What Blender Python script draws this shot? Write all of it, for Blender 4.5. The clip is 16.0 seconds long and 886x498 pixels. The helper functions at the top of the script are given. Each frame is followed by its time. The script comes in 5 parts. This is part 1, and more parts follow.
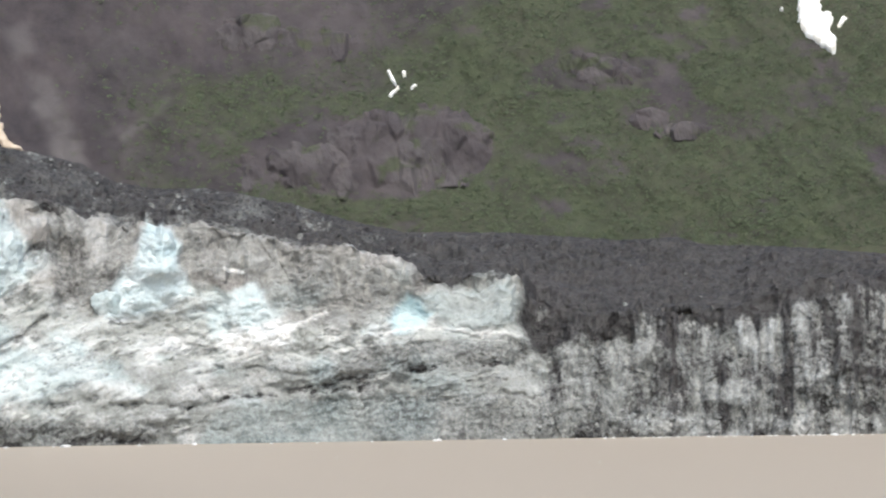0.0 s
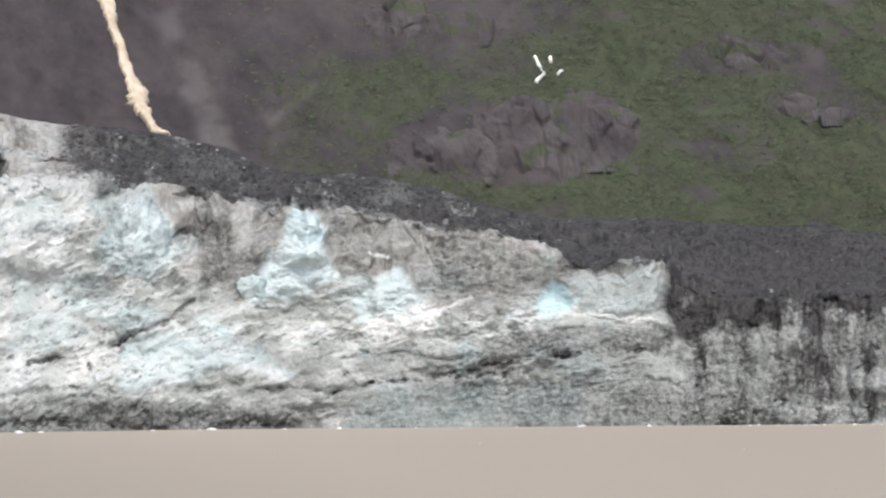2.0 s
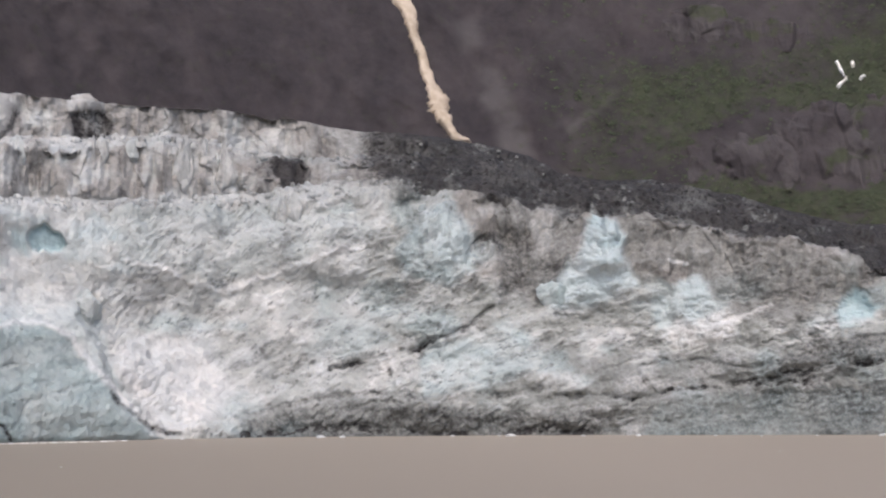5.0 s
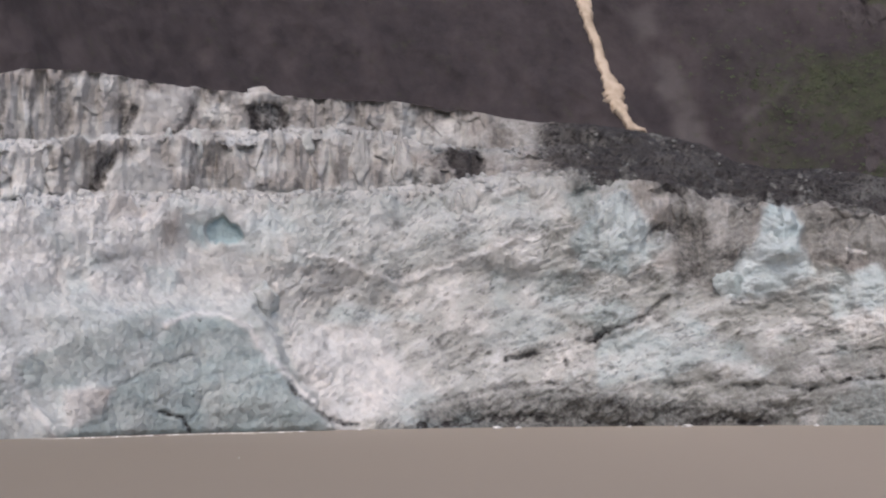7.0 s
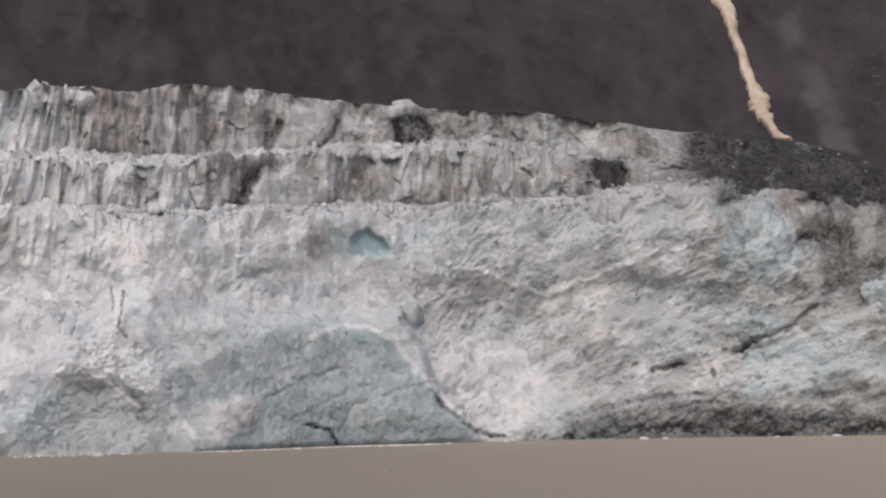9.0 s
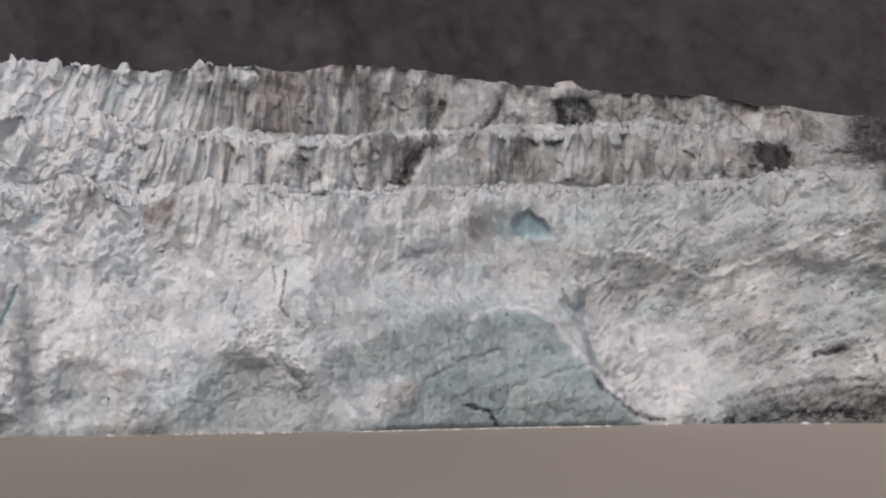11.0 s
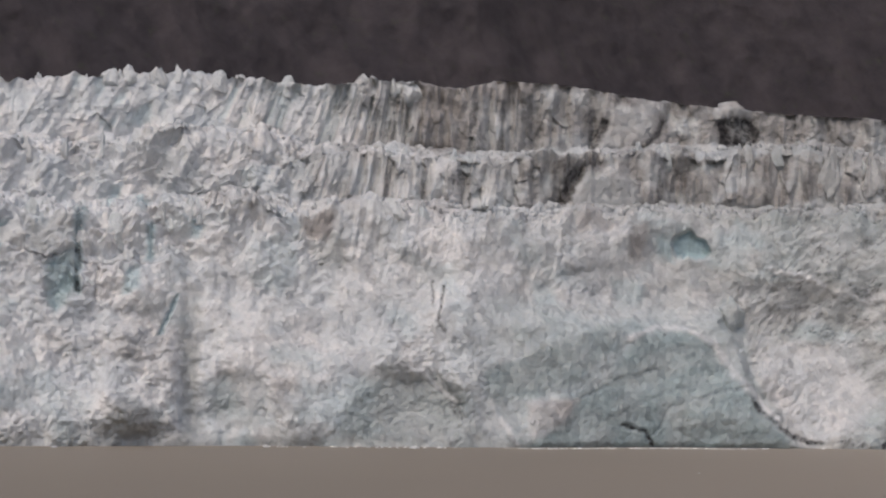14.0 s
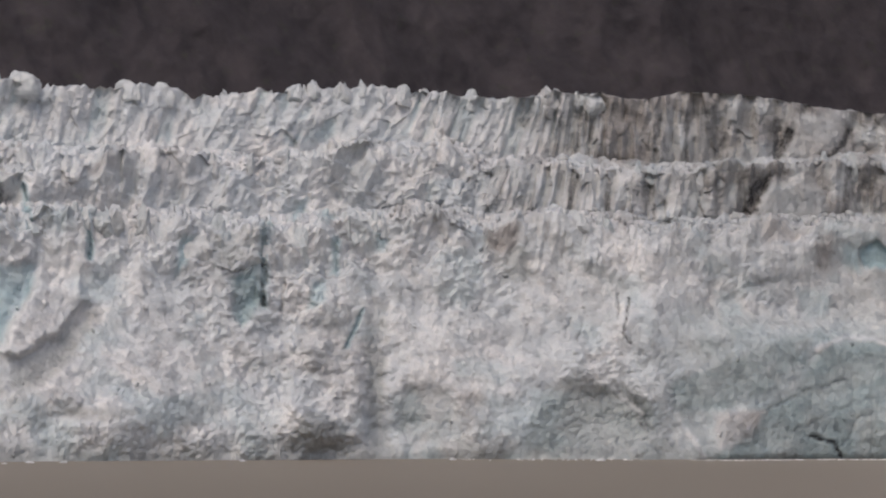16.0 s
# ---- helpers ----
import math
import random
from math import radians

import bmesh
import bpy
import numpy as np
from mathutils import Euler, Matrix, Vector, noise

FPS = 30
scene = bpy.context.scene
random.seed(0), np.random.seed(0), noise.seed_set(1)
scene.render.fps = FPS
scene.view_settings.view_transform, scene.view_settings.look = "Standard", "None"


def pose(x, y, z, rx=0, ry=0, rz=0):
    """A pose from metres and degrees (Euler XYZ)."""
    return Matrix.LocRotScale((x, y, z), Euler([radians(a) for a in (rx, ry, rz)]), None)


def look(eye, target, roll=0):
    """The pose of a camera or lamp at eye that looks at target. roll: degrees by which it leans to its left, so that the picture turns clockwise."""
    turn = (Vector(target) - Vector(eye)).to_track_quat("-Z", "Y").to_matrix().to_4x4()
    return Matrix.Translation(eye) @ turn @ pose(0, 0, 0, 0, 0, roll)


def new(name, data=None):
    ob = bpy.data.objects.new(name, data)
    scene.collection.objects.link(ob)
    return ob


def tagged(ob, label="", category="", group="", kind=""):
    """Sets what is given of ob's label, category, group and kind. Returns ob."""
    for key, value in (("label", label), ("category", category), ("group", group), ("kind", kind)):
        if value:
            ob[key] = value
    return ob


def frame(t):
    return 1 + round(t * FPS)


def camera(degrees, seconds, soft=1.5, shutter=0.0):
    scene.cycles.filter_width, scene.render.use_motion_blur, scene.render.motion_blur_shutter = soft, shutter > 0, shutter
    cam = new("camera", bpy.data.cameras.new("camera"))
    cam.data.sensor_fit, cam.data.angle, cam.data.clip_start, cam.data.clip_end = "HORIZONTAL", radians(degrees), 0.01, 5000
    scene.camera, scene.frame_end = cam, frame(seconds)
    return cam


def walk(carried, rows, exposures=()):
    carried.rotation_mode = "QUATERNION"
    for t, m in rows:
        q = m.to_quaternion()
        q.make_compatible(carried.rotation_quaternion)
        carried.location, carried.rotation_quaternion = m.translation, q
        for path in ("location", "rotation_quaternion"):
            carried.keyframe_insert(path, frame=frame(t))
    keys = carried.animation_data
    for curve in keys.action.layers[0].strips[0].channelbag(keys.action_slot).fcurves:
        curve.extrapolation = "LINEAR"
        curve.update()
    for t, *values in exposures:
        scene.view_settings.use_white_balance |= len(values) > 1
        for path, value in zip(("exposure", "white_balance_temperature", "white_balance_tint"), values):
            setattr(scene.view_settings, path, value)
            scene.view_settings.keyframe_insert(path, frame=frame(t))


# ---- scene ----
cam = camera(17.77, 16.0, soft=2.2)
EYE_HEIGHT = 14.0
DRIFT = 0.185
# seconds, bearing, pitch, roll in degrees
TURNS = [
    (0.0, 13.407, 2.706, -0.810),
    (0.5, 12.494, 2.462, -0.797),
    (1.0, 12.587, 2.430, -0.602),
    (1.5, 11.361, 2.430, -0.506),
    (2.0, 10.440, 2.446, -0.454),
    (2.5, 9.739, 2.413, -0.285),
    (3.0, 8.671, 2.180, -0.103),
    (3.5, 7.465, 2.677, -0.261),
    (4.0, 6.995, 2.791, -0.236),
    (4.5, 5.714, 2.441, 0.052),
    (5.0, 4.348, 2.610, -0.165),
    (5.2, 3.889, 2.578, -0.232),
    (7.3, 0.659, 2.434, -0.301),
    (7.5, 0.799, 2.508, -0.477),
    (8.0, -0.110, 2.419, -0.803),
    (8.5, -1.426, 2.823, -0.711),
    (9.0, -2.201, 2.692, -0.662),
    (9.5, -3.471, 2.442, -0.715),
    (10.0, -3.814, 2.439, -0.595),
    (10.2, -4.391, 2.320, -0.528),
    (12.3, -6.792, 2.882, 0.645),
    (12.5, -7.335, 2.997, 0.782),
    (13.0, -8.191, 2.872, 1.099),
    (13.5, -8.229, 2.622, 1.222),
    (14.0, -8.770, 2.646, 1.274),
    (14.5, -9.990, 2.599, 1.372),
    (15.0, -10.807, 2.390, 1.278),
    (15.5, -11.689, 2.730, 0.940),
    (16.0, -12.541, 2.829, 0.928),
]


def aim(t, bearing, pitch, roll):
    eye = Vector((DRIFT * t, 0, EYE_HEIGHT))
    a, e = radians(bearing), radians(pitch)
    return look(eye, eye + 100 * Vector((math.sin(a) * math.cos(e), math.cos(a) * math.cos(e), math.sin(e))), roll)


walk(cam, [(t, aim(t, b, p, r)) for t, b, p, r in TURNS],
     [(0.0, 0.88, 6520, 3), (1.5, 0.82, 6520, 4), (3.5, 0.48, 6520, 8), (5.0, 0.2, 6600, 11), (7.5, -0.05, 6780, 14), (9.0, -0.15, 6800, 13), (12.5, -0.32, 6780, 11), (16.0, -0.45, 6780, 11)])

# ---- light: high overcast, soft sun from behind the boat ----
SUN_UP, SUN_FROM = 57.0, 185.0
world = bpy.data.worlds.new("overcast")
scene.world = world
world.use_nodes = True
wn = world.node_tree.nodes
sky = wn.new("ShaderNodeTexSky")
sky.sky_type = "NISHITA"
sky.sun_disc = False
sky.sun_elevation, sky.sun_rotation = radians(SUN_UP), radians(SUN_FROM)
sky.air_density, sky.dust_density, sky.ozone_density = 1.0, 4.0, 1.0
world.node_tree.links.new(sky.outputs[0], wn["Background"].inputs[0])
wn["Background"].inputs[1].default_value = 0.18
sun = new("sun", bpy.data.lights.new("sun", "SUN"))
sun.data.energy, sun.data.angle, sun.data.color = 1.0, radians(50), (1.0, 0.96, 0.9)
a, e = radians(SUN_FROM), radians(SUN_UP)
sun.matrix_world = look((500 * math.sin(a) * math.cos(e), 500 * math.cos(a) * math.cos(e), 500 * math.sin(e)), (0, 0, 0))


# ---- noise on arrays ----
def hash01(ix, iy, iz, seed):
    h = (ix.astype(np.uint32) * np.uint32(374761393) + iy.astype(np.uint32) * np.uint32(668265263)
         + iz.astype(np.uint32) * np.uint32(2147483647) + np.uint32(seed * 1013904223 & 0xFFFFFFFF))
    h = (h ^ (h >> np.uint32(13))) * np.uint32(1274126177)
    h = (h ^ (h >> np.uint32(16))) * np.uint32(2246822519)
    h = h ^ (h >> np.uint32(15))
    return (h & np.uint32(0xFFFFFF)).astype(np.float32) / np.float32(0xFFFFFF)


def value_noise(x, y, z, seed=0):
    """Smooth noise, -1 to 1."""
    fx, fy, fz = np.floor(x), np.floor(y), np.floor(z)
    ix, iy, iz = fx.astype(np.int64), fy.astype(np.int64), fz.astype(np.int64)
    u, v, w = x - fx, y - fy, z - fz
    u, v, w = u * u * (3 - 2 * u), v * v * (3 - 2 * v), w * w * (3 - 2 * w)
    total = 0
    for i in (0, 1):
        for j in (0, 1):
            for k in (0, 1) if w.any() else (0,):
                total = total + hash01(ix + i, iy + j, iz + k, seed) * (u if i else 1 - u) * (v if j else 1 - v) * (w if k else 1 - w)
    return total * 2 - 1


def fractal(x, y, z, octaves=4, seed=0, gain=0.5):
    total, amp, norm = 0, 1.0, 0.0
    for i in range(octaves):
        total = total + amp * value_noise(x * 2 ** i + 17.3 * i, y * 2 ** i, z * 2 ** i - 9 * i, seed + i)
        norm += amp
        amp *= gain
    return total / norm


def ridged(x, y, z, octaves=4, seed=0, gain=0.5):
    total, amp, norm = 0, 1.0, 0.0
    for i in range(octaves):
        total = total + amp * (1 - 2 * np.abs(value_noise(x * 2 ** i + 5.7 * i, y * 2 ** i, z * 2 ** i, seed + i)))
        norm += amp
        amp *= gain
    return total / norm


def blocks(x, y, z, seed=0, tilt=1.0):
    """Broken faces: each cell has a step of its own and a tilt. Returns the step, and the nearness to a crack."""
    ix, iy, iz = (np.floor(c).astype(np.int64) for c in (x, y, z))
    best, second = np.full(x.shape, 9.0, np.float32), np.full(x.shape, 9.0, np.float32)
    step = np.zeros(x.shape, np.float32)
    for i in (-1, 0, 1):
        for j in (-1, 0, 1):
            for k in (-1, 0, 1):
                cx, cy, cz = ix + i, iy + j, iz + k
                px, py, pz = (c + hash01(cx, cy, cz, seed + n) for c, n in ((cx, 1), (cy, 2), (cz, 3)))
                dx, dy, dz = x - px, y - py, z - pz
                d = dx * dx + dy * dy + dz * dz
                val = (hash01(cx, cy, cz, seed + 4) * 2 - 1 + tilt * (dx * (hash01(cx, cy, cz, seed + 5) * 2 - 1)
                       + dz * (hash01(cx, cy, cz, seed + 6) * 2 - 1)))
                nearer = d < best
                second = np.where(nearer, best, np.minimum(second, d))
                step = np.where(nearer, val, step)
                best = np.where(nearer, d, best)
    return step, np.clip(1 - (np.sqrt(second) - np.sqrt(best)) * 4, 0, 1)


def facets(x, y, octaves=3, seed=0, gain=0.6):
    """Noise made of flat triangles with sharp edges, as ice breaks."""
    total, amp, norm = 0, 1.0, 0.0
    for i in range(octaves):
        c, q = math.cos(0.6 + 0.9 * i), math.sin(0.6 + 0.9 * i)
        k = 2.05 ** i
        p, w = (c * x - q * y) * k + 11.7 * i, (q * x + c * y) * k - 7.9 * i
        skew = (p + w) * 0.366
        p, w = p + skew, w + skew
        fp, fw = np.floor(p), np.floor(w)
        ip, iw = fp.astype(np.int64), fw.astype(np.int64)
        u, v = p - fp, w - fw
        iz = np.full(ip.shape, seed + i, np.int64)
        h0, h3 = hash01(ip, iw, iz, seed), hash01(ip + 1, iw + 1, iz, seed)
        side = u > v
        h1 = hash01(np.where(side, ip + 1, ip), np.where(side, iw, iw + 1), iz, seed)
        hi, lo = np.maximum(u, v), np.minimum(u, v)
        total = total + amp * ((h0 * (1 - hi) + h1 * (hi - lo) + h3 * lo) * 2 - 1)
        norm += amp
        amp *= gain
    return total / norm * 1.5


def smooth(x, lo, hi):
    t = np.clip((x - lo) / (hi - lo), 0, 1)
    return t * t * (3 - 2 * t)


def curve(b, knots):
    xs, ys = zip(*knots)
    return np.interp(b, xs, ys)


# ---- materials ----
def material(name):
    m = bpy.data.materials.new(name)
    m.use_nodes = True
    t = m.node_tree
    return m, t.nodes, t.links, t.nodes["Principled BSDF"]


def put_mix(nodes, links, fac, a, b):
    n = nodes.new("ShaderNodeMix")
    n.data_type = "RGBA"
    for socket, value in ((0, fac), (6, a), (7, b)):
        if isinstance(value, (float, int)):
            n.inputs[socket].default_value = value
        elif isinstance(value, tuple):
            n.inputs[socket].default_value = (*value, 1)
        else:
            links.new(value, n.inputs[socket])
    return n.outputs[2]


def put_noise(nodes, links, scale, detail=6.0, rough=0.6, stretch=(1, 1, 1), turn=(0, 0, 0)):
    co = nodes.new("ShaderNodeTexCoord")
    mp = nodes.new("ShaderNodeMapping")
    mp.inputs["Scale"].default_value = stretch
    mp.inputs["Rotation"].default_value = turn
    links.new(co.outputs["Object"], mp.inputs[0])
    n = nodes.new("ShaderNodeTexNoise")
    n.inputs["Scale"].default_value, n.inputs["Detail"].default_value, n.inputs["Roughness"].default_value = scale, detail, rough
    links.new(mp.outputs[0], n.inputs["Vector"])
    return n.outputs[0]


def put_ramp(nodes, links, fac, *stops):
    r = nodes.new("ShaderNodeValToRGB")
    while len(r.color_ramp.elements) < len(stops):
        r.color_ramp.elements.new(0.5)
    for el, (p, c) in zip(r.color_ramp.elements, stops):
        el.position = p
        el.color = (c, c, c, 1) if isinstance(c, (int, float)) else (*c, 1)
    links.new(fac, r.inputs[0])
    return r.outputs[0]


def put_attr(nodes, name):
    n = nodes.new("ShaderNodeAttribute")
    n.attribute_name = name
    return n.outputs["Fac"]


def put_bump(nodes, links, bsdf, height, strength, distance):
    n = nodes.new("ShaderNodeBump")
    n.inputs["Strength"].default_value, n.inputs["Distance"].default_value = strength, distance
    links.new(height, n.inputs["Height"])
    links.new(n.outputs[0], bsdf.inputs["Normal"])


def put_math(nodes, links, op, a, b):
    n = nodes.new("ShaderNodeMath")
    n.operation = op
    n.use_clamp = True
    for socket, value in ((0, a), (1, b)):
        if isinstance(value, (float, int)):
            n.inputs[socket].default_value = value
        else:
            links.new(value, n.inputs[socket])
    return n.outputs[0]


def put_plates(nodes, links, size, stretch=(1, 1, 1), warp=0.5):
    """Plates that lie at tilts of their own: height, tone of a plate, nearness to its edge."""
    co = nodes.new("ShaderNodeTexCoord")
    mp = nodes.new("ShaderNodeMapping")
    mp.inputs["Scale"].default_value = stretch
    links.new(co.outputs["Object"], mp.inputs[0])
    n = nodes.new("ShaderNodeTexNoise")
    n.inputs["Scale"].default_value, n.inputs["Detail"].default_value = 0.9 / size, 3.0
    links.new(mp.outputs[0], n.inputs["Vector"])

    def vector(op, a, b):
        v = nodes.new("ShaderNodeVectorMath")
        v.operation = op
        for socket, value in ((0, a), (1, b)):
            if isinstance(value, tuple):
                v.inputs[socket].default_value = value
            else:
                links.new(value, v.inputs[socket])
        return v

    shift = vector("MULTIPLY", vector("SUBTRACT", n.outputs["Color"], (0.5, 0.5, 0.5)).outputs[0], (warp * size * 2,) * 3)
    place = vector("ADD", mp.outputs[0], shift.outputs[0]).outputs[0]
    cells = nodes.new("ShaderNodeTexVoronoi")
    cells.inputs["Scale"].default_value = 1 / size
    links.new(place, cells.inputs["Vector"])
    tilt = vector("SUBTRACT", cells.outputs["Color"], (0.5, 0.5, 0.5)).outputs[0]
    height = vector("DOT_PRODUCT", vector("SUBTRACT", place, cells.outputs["Position"]).outputs[0], tilt).outputs["Value"]
    edges = nodes.new("ShaderNodeTexVoronoi")
    edges.feature = "DISTANCE_TO_EDGE"
    edges.inputs["Scale"].default_value = 1 / size
    links.new(place, edges.inputs["Vector"])
    return height, cells.outputs["Color"], edges.outputs["Distance"]


def make_ice():
    m, nodes, links, bsdf = material("glacier_ice")
    big = put_noise(nodes, links, 0.09, 5)
    fine = put_noise(nodes, links, 0.7, 8, 0.68)
    wide = put_noise(nodes, links, 0.035, 4)
    white = put_mix(nodes, links, put_ramp(nodes, links, big, (0.40, 0.0), (0.60, 1.0)), (0.63, 0.655, 0.68), (0.78, 0.76, 0.755))
    white = put_mix(nodes, links, put_ramp(nodes, links, wide, (0.52, 0.0), (0.66, 0.55)), white, (0.58, 0.62, 0.66))
    grey = put_mix(nodes, links, put_ramp(nodes, links, fine, (0.36, 0.5), (0.54, 0.0)), white, (0.52, 0.54, 0.56))
    plate, tone, _ = put_plates(nodes, links, 2.0, (1, 1, 0.8), 0.35)
    chip, chip_tone, _ = put_plates(nodes, links, 0.75, (1, 1, 0.85), 0.4)
    grey = put_mix(nodes, links, put_math(nodes, links, "MULTIPLY", put_ramp(nodes, links, tone, (0.25, 1.0), (0.7, 0.0)), 0.28), grey, (0.50, 0.53, 0.56))
    grey = put_mix(nodes, links, put_math(nodes, links, "MULTIPLY", put_ramp(nodes, links, chip_tone, (0.2, 1.0), (0.6, 0.0)), 0.16), grey, (0.46, 0.47, 0.48))
    grey = put_mix(nodes, links, put_attr(nodes, "dull"), grey, put_mix(nodes, links, fine, (0.20, 0.214, 0.21), (0.40, 0.41, 0.40)))
    blue = put_mix(nodes, links, put_attr(nodes, "blue"), grey, (0.345, 0.49, 0.535))
    speck = put_ramp(nodes, links, put_noise(nodes, links, 0.8, 8, 0.7), (0.42, 1.0), (0.60, 0.0))
    dirt_shade = put_attr(nodes, "dirt_shade")
    even = put_math(nodes, links, "MULTIPLY", dirt_shade, 0.55)
    loose = put_math(nodes, links, "MULTIPLY", speck, put_math(nodes, links, "MULTIPLY", dirt_shade, 0.6))
    solid = put_ramp(nodes, links, dirt_shade, (0.62, 0.0), (0.95, 1.0))
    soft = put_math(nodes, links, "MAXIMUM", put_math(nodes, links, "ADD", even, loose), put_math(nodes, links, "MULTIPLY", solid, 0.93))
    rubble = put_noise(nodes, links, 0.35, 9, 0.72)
    # near-black debris colour, also the painted shade of hollows and clefts
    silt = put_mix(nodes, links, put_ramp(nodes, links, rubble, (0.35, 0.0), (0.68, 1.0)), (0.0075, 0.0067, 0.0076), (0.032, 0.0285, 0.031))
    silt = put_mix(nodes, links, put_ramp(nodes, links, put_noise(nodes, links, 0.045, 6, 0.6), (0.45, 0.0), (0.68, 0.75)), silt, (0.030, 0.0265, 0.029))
    tan = put_mix(nodes, links, put_attr(nodes, "silt"), blue, (0.33, 0.30, 0.285))
    pits = put_ramp(nodes, links, put_noise(nodes, links, 1.1, 6, 0.65, (1, 1, 0.8)), (0.64, 0.0), (0.74, 0.6))
    tan = put_mix(nodes, links, pits, tan, (0.13, 0.125, 0.13))
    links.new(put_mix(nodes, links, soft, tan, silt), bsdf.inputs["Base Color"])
    bsdf.inputs["Roughness"].default_value = 0.6
    bsdf.inputs["Specular IOR Level"].default_value = 0.25
    relief = nodes.new("ShaderNodeMath")
    relief.operation = "MULTIPLY_ADD"
    relief.inputs[1].default_value = 0.6
    links.new(chip, relief.inputs[0])
    links.new(plate, relief.inputs[2])
    coarse = nodes.new("ShaderNodeMath")
    coarse.operation = "MULTIPLY_ADD"
    coarse.inputs[1].default_value = 0.9
    links.new(fine, coarse.inputs[0])
    links.new(relief.outputs[0], coarse.inputs[2])
    put_bump(nodes, links, bsdf, coarse.outputs[0], 0.6, 1.0)
    return m


def make_mountain():
    m, nodes, links, bsdf = material("mountain_rock")
    fine = put_noise(nodes, links, 0.16, 9, 0.68)
    joint = put_noise(nodes, links, 0.05, 8, 0.65, (1, 1, 0.35), (0.0, 0.5, 0.0))
    rock = put_mix(nodes, links, put_ramp(nodes, links, fine, (0.25, 0.0), (0.75, 1.0)), (0.023, 0.020, 0.0232), (0.047, 0.041, 0.0465))
    rock = put_mix(nodes, links, put_ramp(nodes, links, joint, (0.42, 0.0), (0.66, 0.6)), rock, (0.072, 0.061, 0.065))
    veg = put_attr(nodes, "green")
    tuft = put_noise(nodes, links, 0.22, 9, 0.72)
    green = put_mix(nodes, links, put_ramp(nodes, links, tuft, (0.35, 0.0), (0.66, 1.0)), (0.028, 0.033, 0.022), (0.050, 0.060, 0.033))
    green = put_mix(nodes, links, put_ramp(nodes, links, put_noise(nodes, links, 0.022, 5, 0.6), (0.45, 0.0), (0.65, 0.6)), green, (0.048, 0.048, 0.032))
    green = put_mix(nodes, links, put_ramp(nodes, links, put_noise(nodes, links, 0.07, 6, 0.65, (1, 1, 1.6)), (0.48, 0.0), (0.62, 0.75)), green, (0.049, 0.061, 0.032))
    rim = put_math(nodes, links, "ADD", veg, put_math(nodes, links, "SUBTRACT", put_ramp(nodes, links, tuft, (0.3, 0.0), (0.7, 1.0)), 0.5))
    cover = put_ramp(nodes, links, rim, (0.15, 0.0), (0.95, 0.82))
    rock = put_mix(nodes, links, put_attr(nodes, "scree"), rock, (0.108, 0.100, 0.102))
    links.new(put_mix(nodes, links, cover, rock, green), bsdf.inputs["Base Color"])
    bsdf.inputs["Roughness"].default_value = 0.9
    bsdf.inputs["Specular IOR Level"].default_value = 0.2
    put_bump(nodes, links, bsdf, fine, 0.5, 2.0)
    return m


def make_water():
    m, nodes, links, bsdf = material("silty_water")
    patch = put_noise(nodes, links, 0.006, 4, 0.5, (1, 1, 1))
    silty = put_mix(nodes, links, patch, (0.205, 0.178, 0.148), (0.235, 0.205, 0.172))
    co, axes, tint_by_x = nodes.new("ShaderNodeTexCoord"), nodes.new("ShaderNodeSeparateXYZ"), nodes.new("ShaderNodeMapRange")
    links.new(co.outputs["Object"], axes.inputs[0])
    links.new(axes.outputs["X"], tint_by_x.inputs["Value"])
    # water colour grows paler from -x to +x
    tint_by_x.inputs["From Min"].default_value, tint_by_x.inputs["From Max"].default_value = -60, 60
    links.new(put_mix(nodes, links, tint_by_x.outputs[0], silty, (0.295, 0.258, 0.218)), bsdf.inputs["Base Color"])
    bsdf.inputs["Roughness"].default_value = 0.55
    bsdf.inputs["Specular IOR Level"].default_value = 0.18
    put_bump(nodes, links, bsdf, put_noise(nodes, links, 0.5, 6, 0.6), 0.5, 0.3)
    return m


def make_snow(name, clean, dirty):
    m, nodes, links, bsdf = material(name)
    n = put_noise(nodes, links, 0.25, 6, 0.6)
    links.new(put_mix(nodes, links, put_ramp(nodes, links, n, (0.4, 0.0), (0.62, 1.0)), clean, dirty), bsdf.inputs["Base Color"])
    bsdf.inputs["Roughness"].default_value = 0.8
    put_bump(nodes, links, bsdf, n, 0.5, 0.8)
    return m


ICE, ROCK, WATER = make_ice(), make_mountain(), make_water()
SNOW = make_snow("old_snow", (0.86, 0.87, 0.88), (0.80, 0.77, 0.72))
DIRTY_SNOW = make_snow("dirty_snow", (0.52, 0.435, 0.355), (0.40, 0.325, 0.25))


def grid_mesh(name, x, y, z, attributes=None, mat=None, flip=False):
    """A sheet from arrays of rows and columns."""
    rows, cols = x.shape
    me = bpy.data.meshes.new(name)
    me.vertices.add(rows * cols)
    me.vertices.foreach_set("co", np.stack([x, y, z], -1).astype(np.float32).ravel())
    i = np.arange((rows - 1) * cols).reshape(rows - 1, cols)[:, :-1]
    quads = np.stack([i, i + 1, i + cols + 1, i + cols], -1)
    if flip:
        quads = quads[..., ::-1]
    quads = quads.reshape(-1, 4)
    me.loops.add(quads.size)
    me.loops.foreach_set("vertex_index", quads.ravel().astype(np.int32))
    me.polygons.add(len(quads))
    me.polygons.foreach_set("loop_start", np.arange(0, quads.size, 4, dtype=np.int32))
    me.polygons.foreach_set("loop_total", np.full(len(quads), 4, np.int32))
    for key, value in (attributes or {}).items():
        me.attributes.new(key, "FLOAT", "POINT").data.foreach_set("value", value.astype(np.float32).ravel())
    me.update(calc_edges=True)
    if mat:
        me.materials.append(mat)
    return me


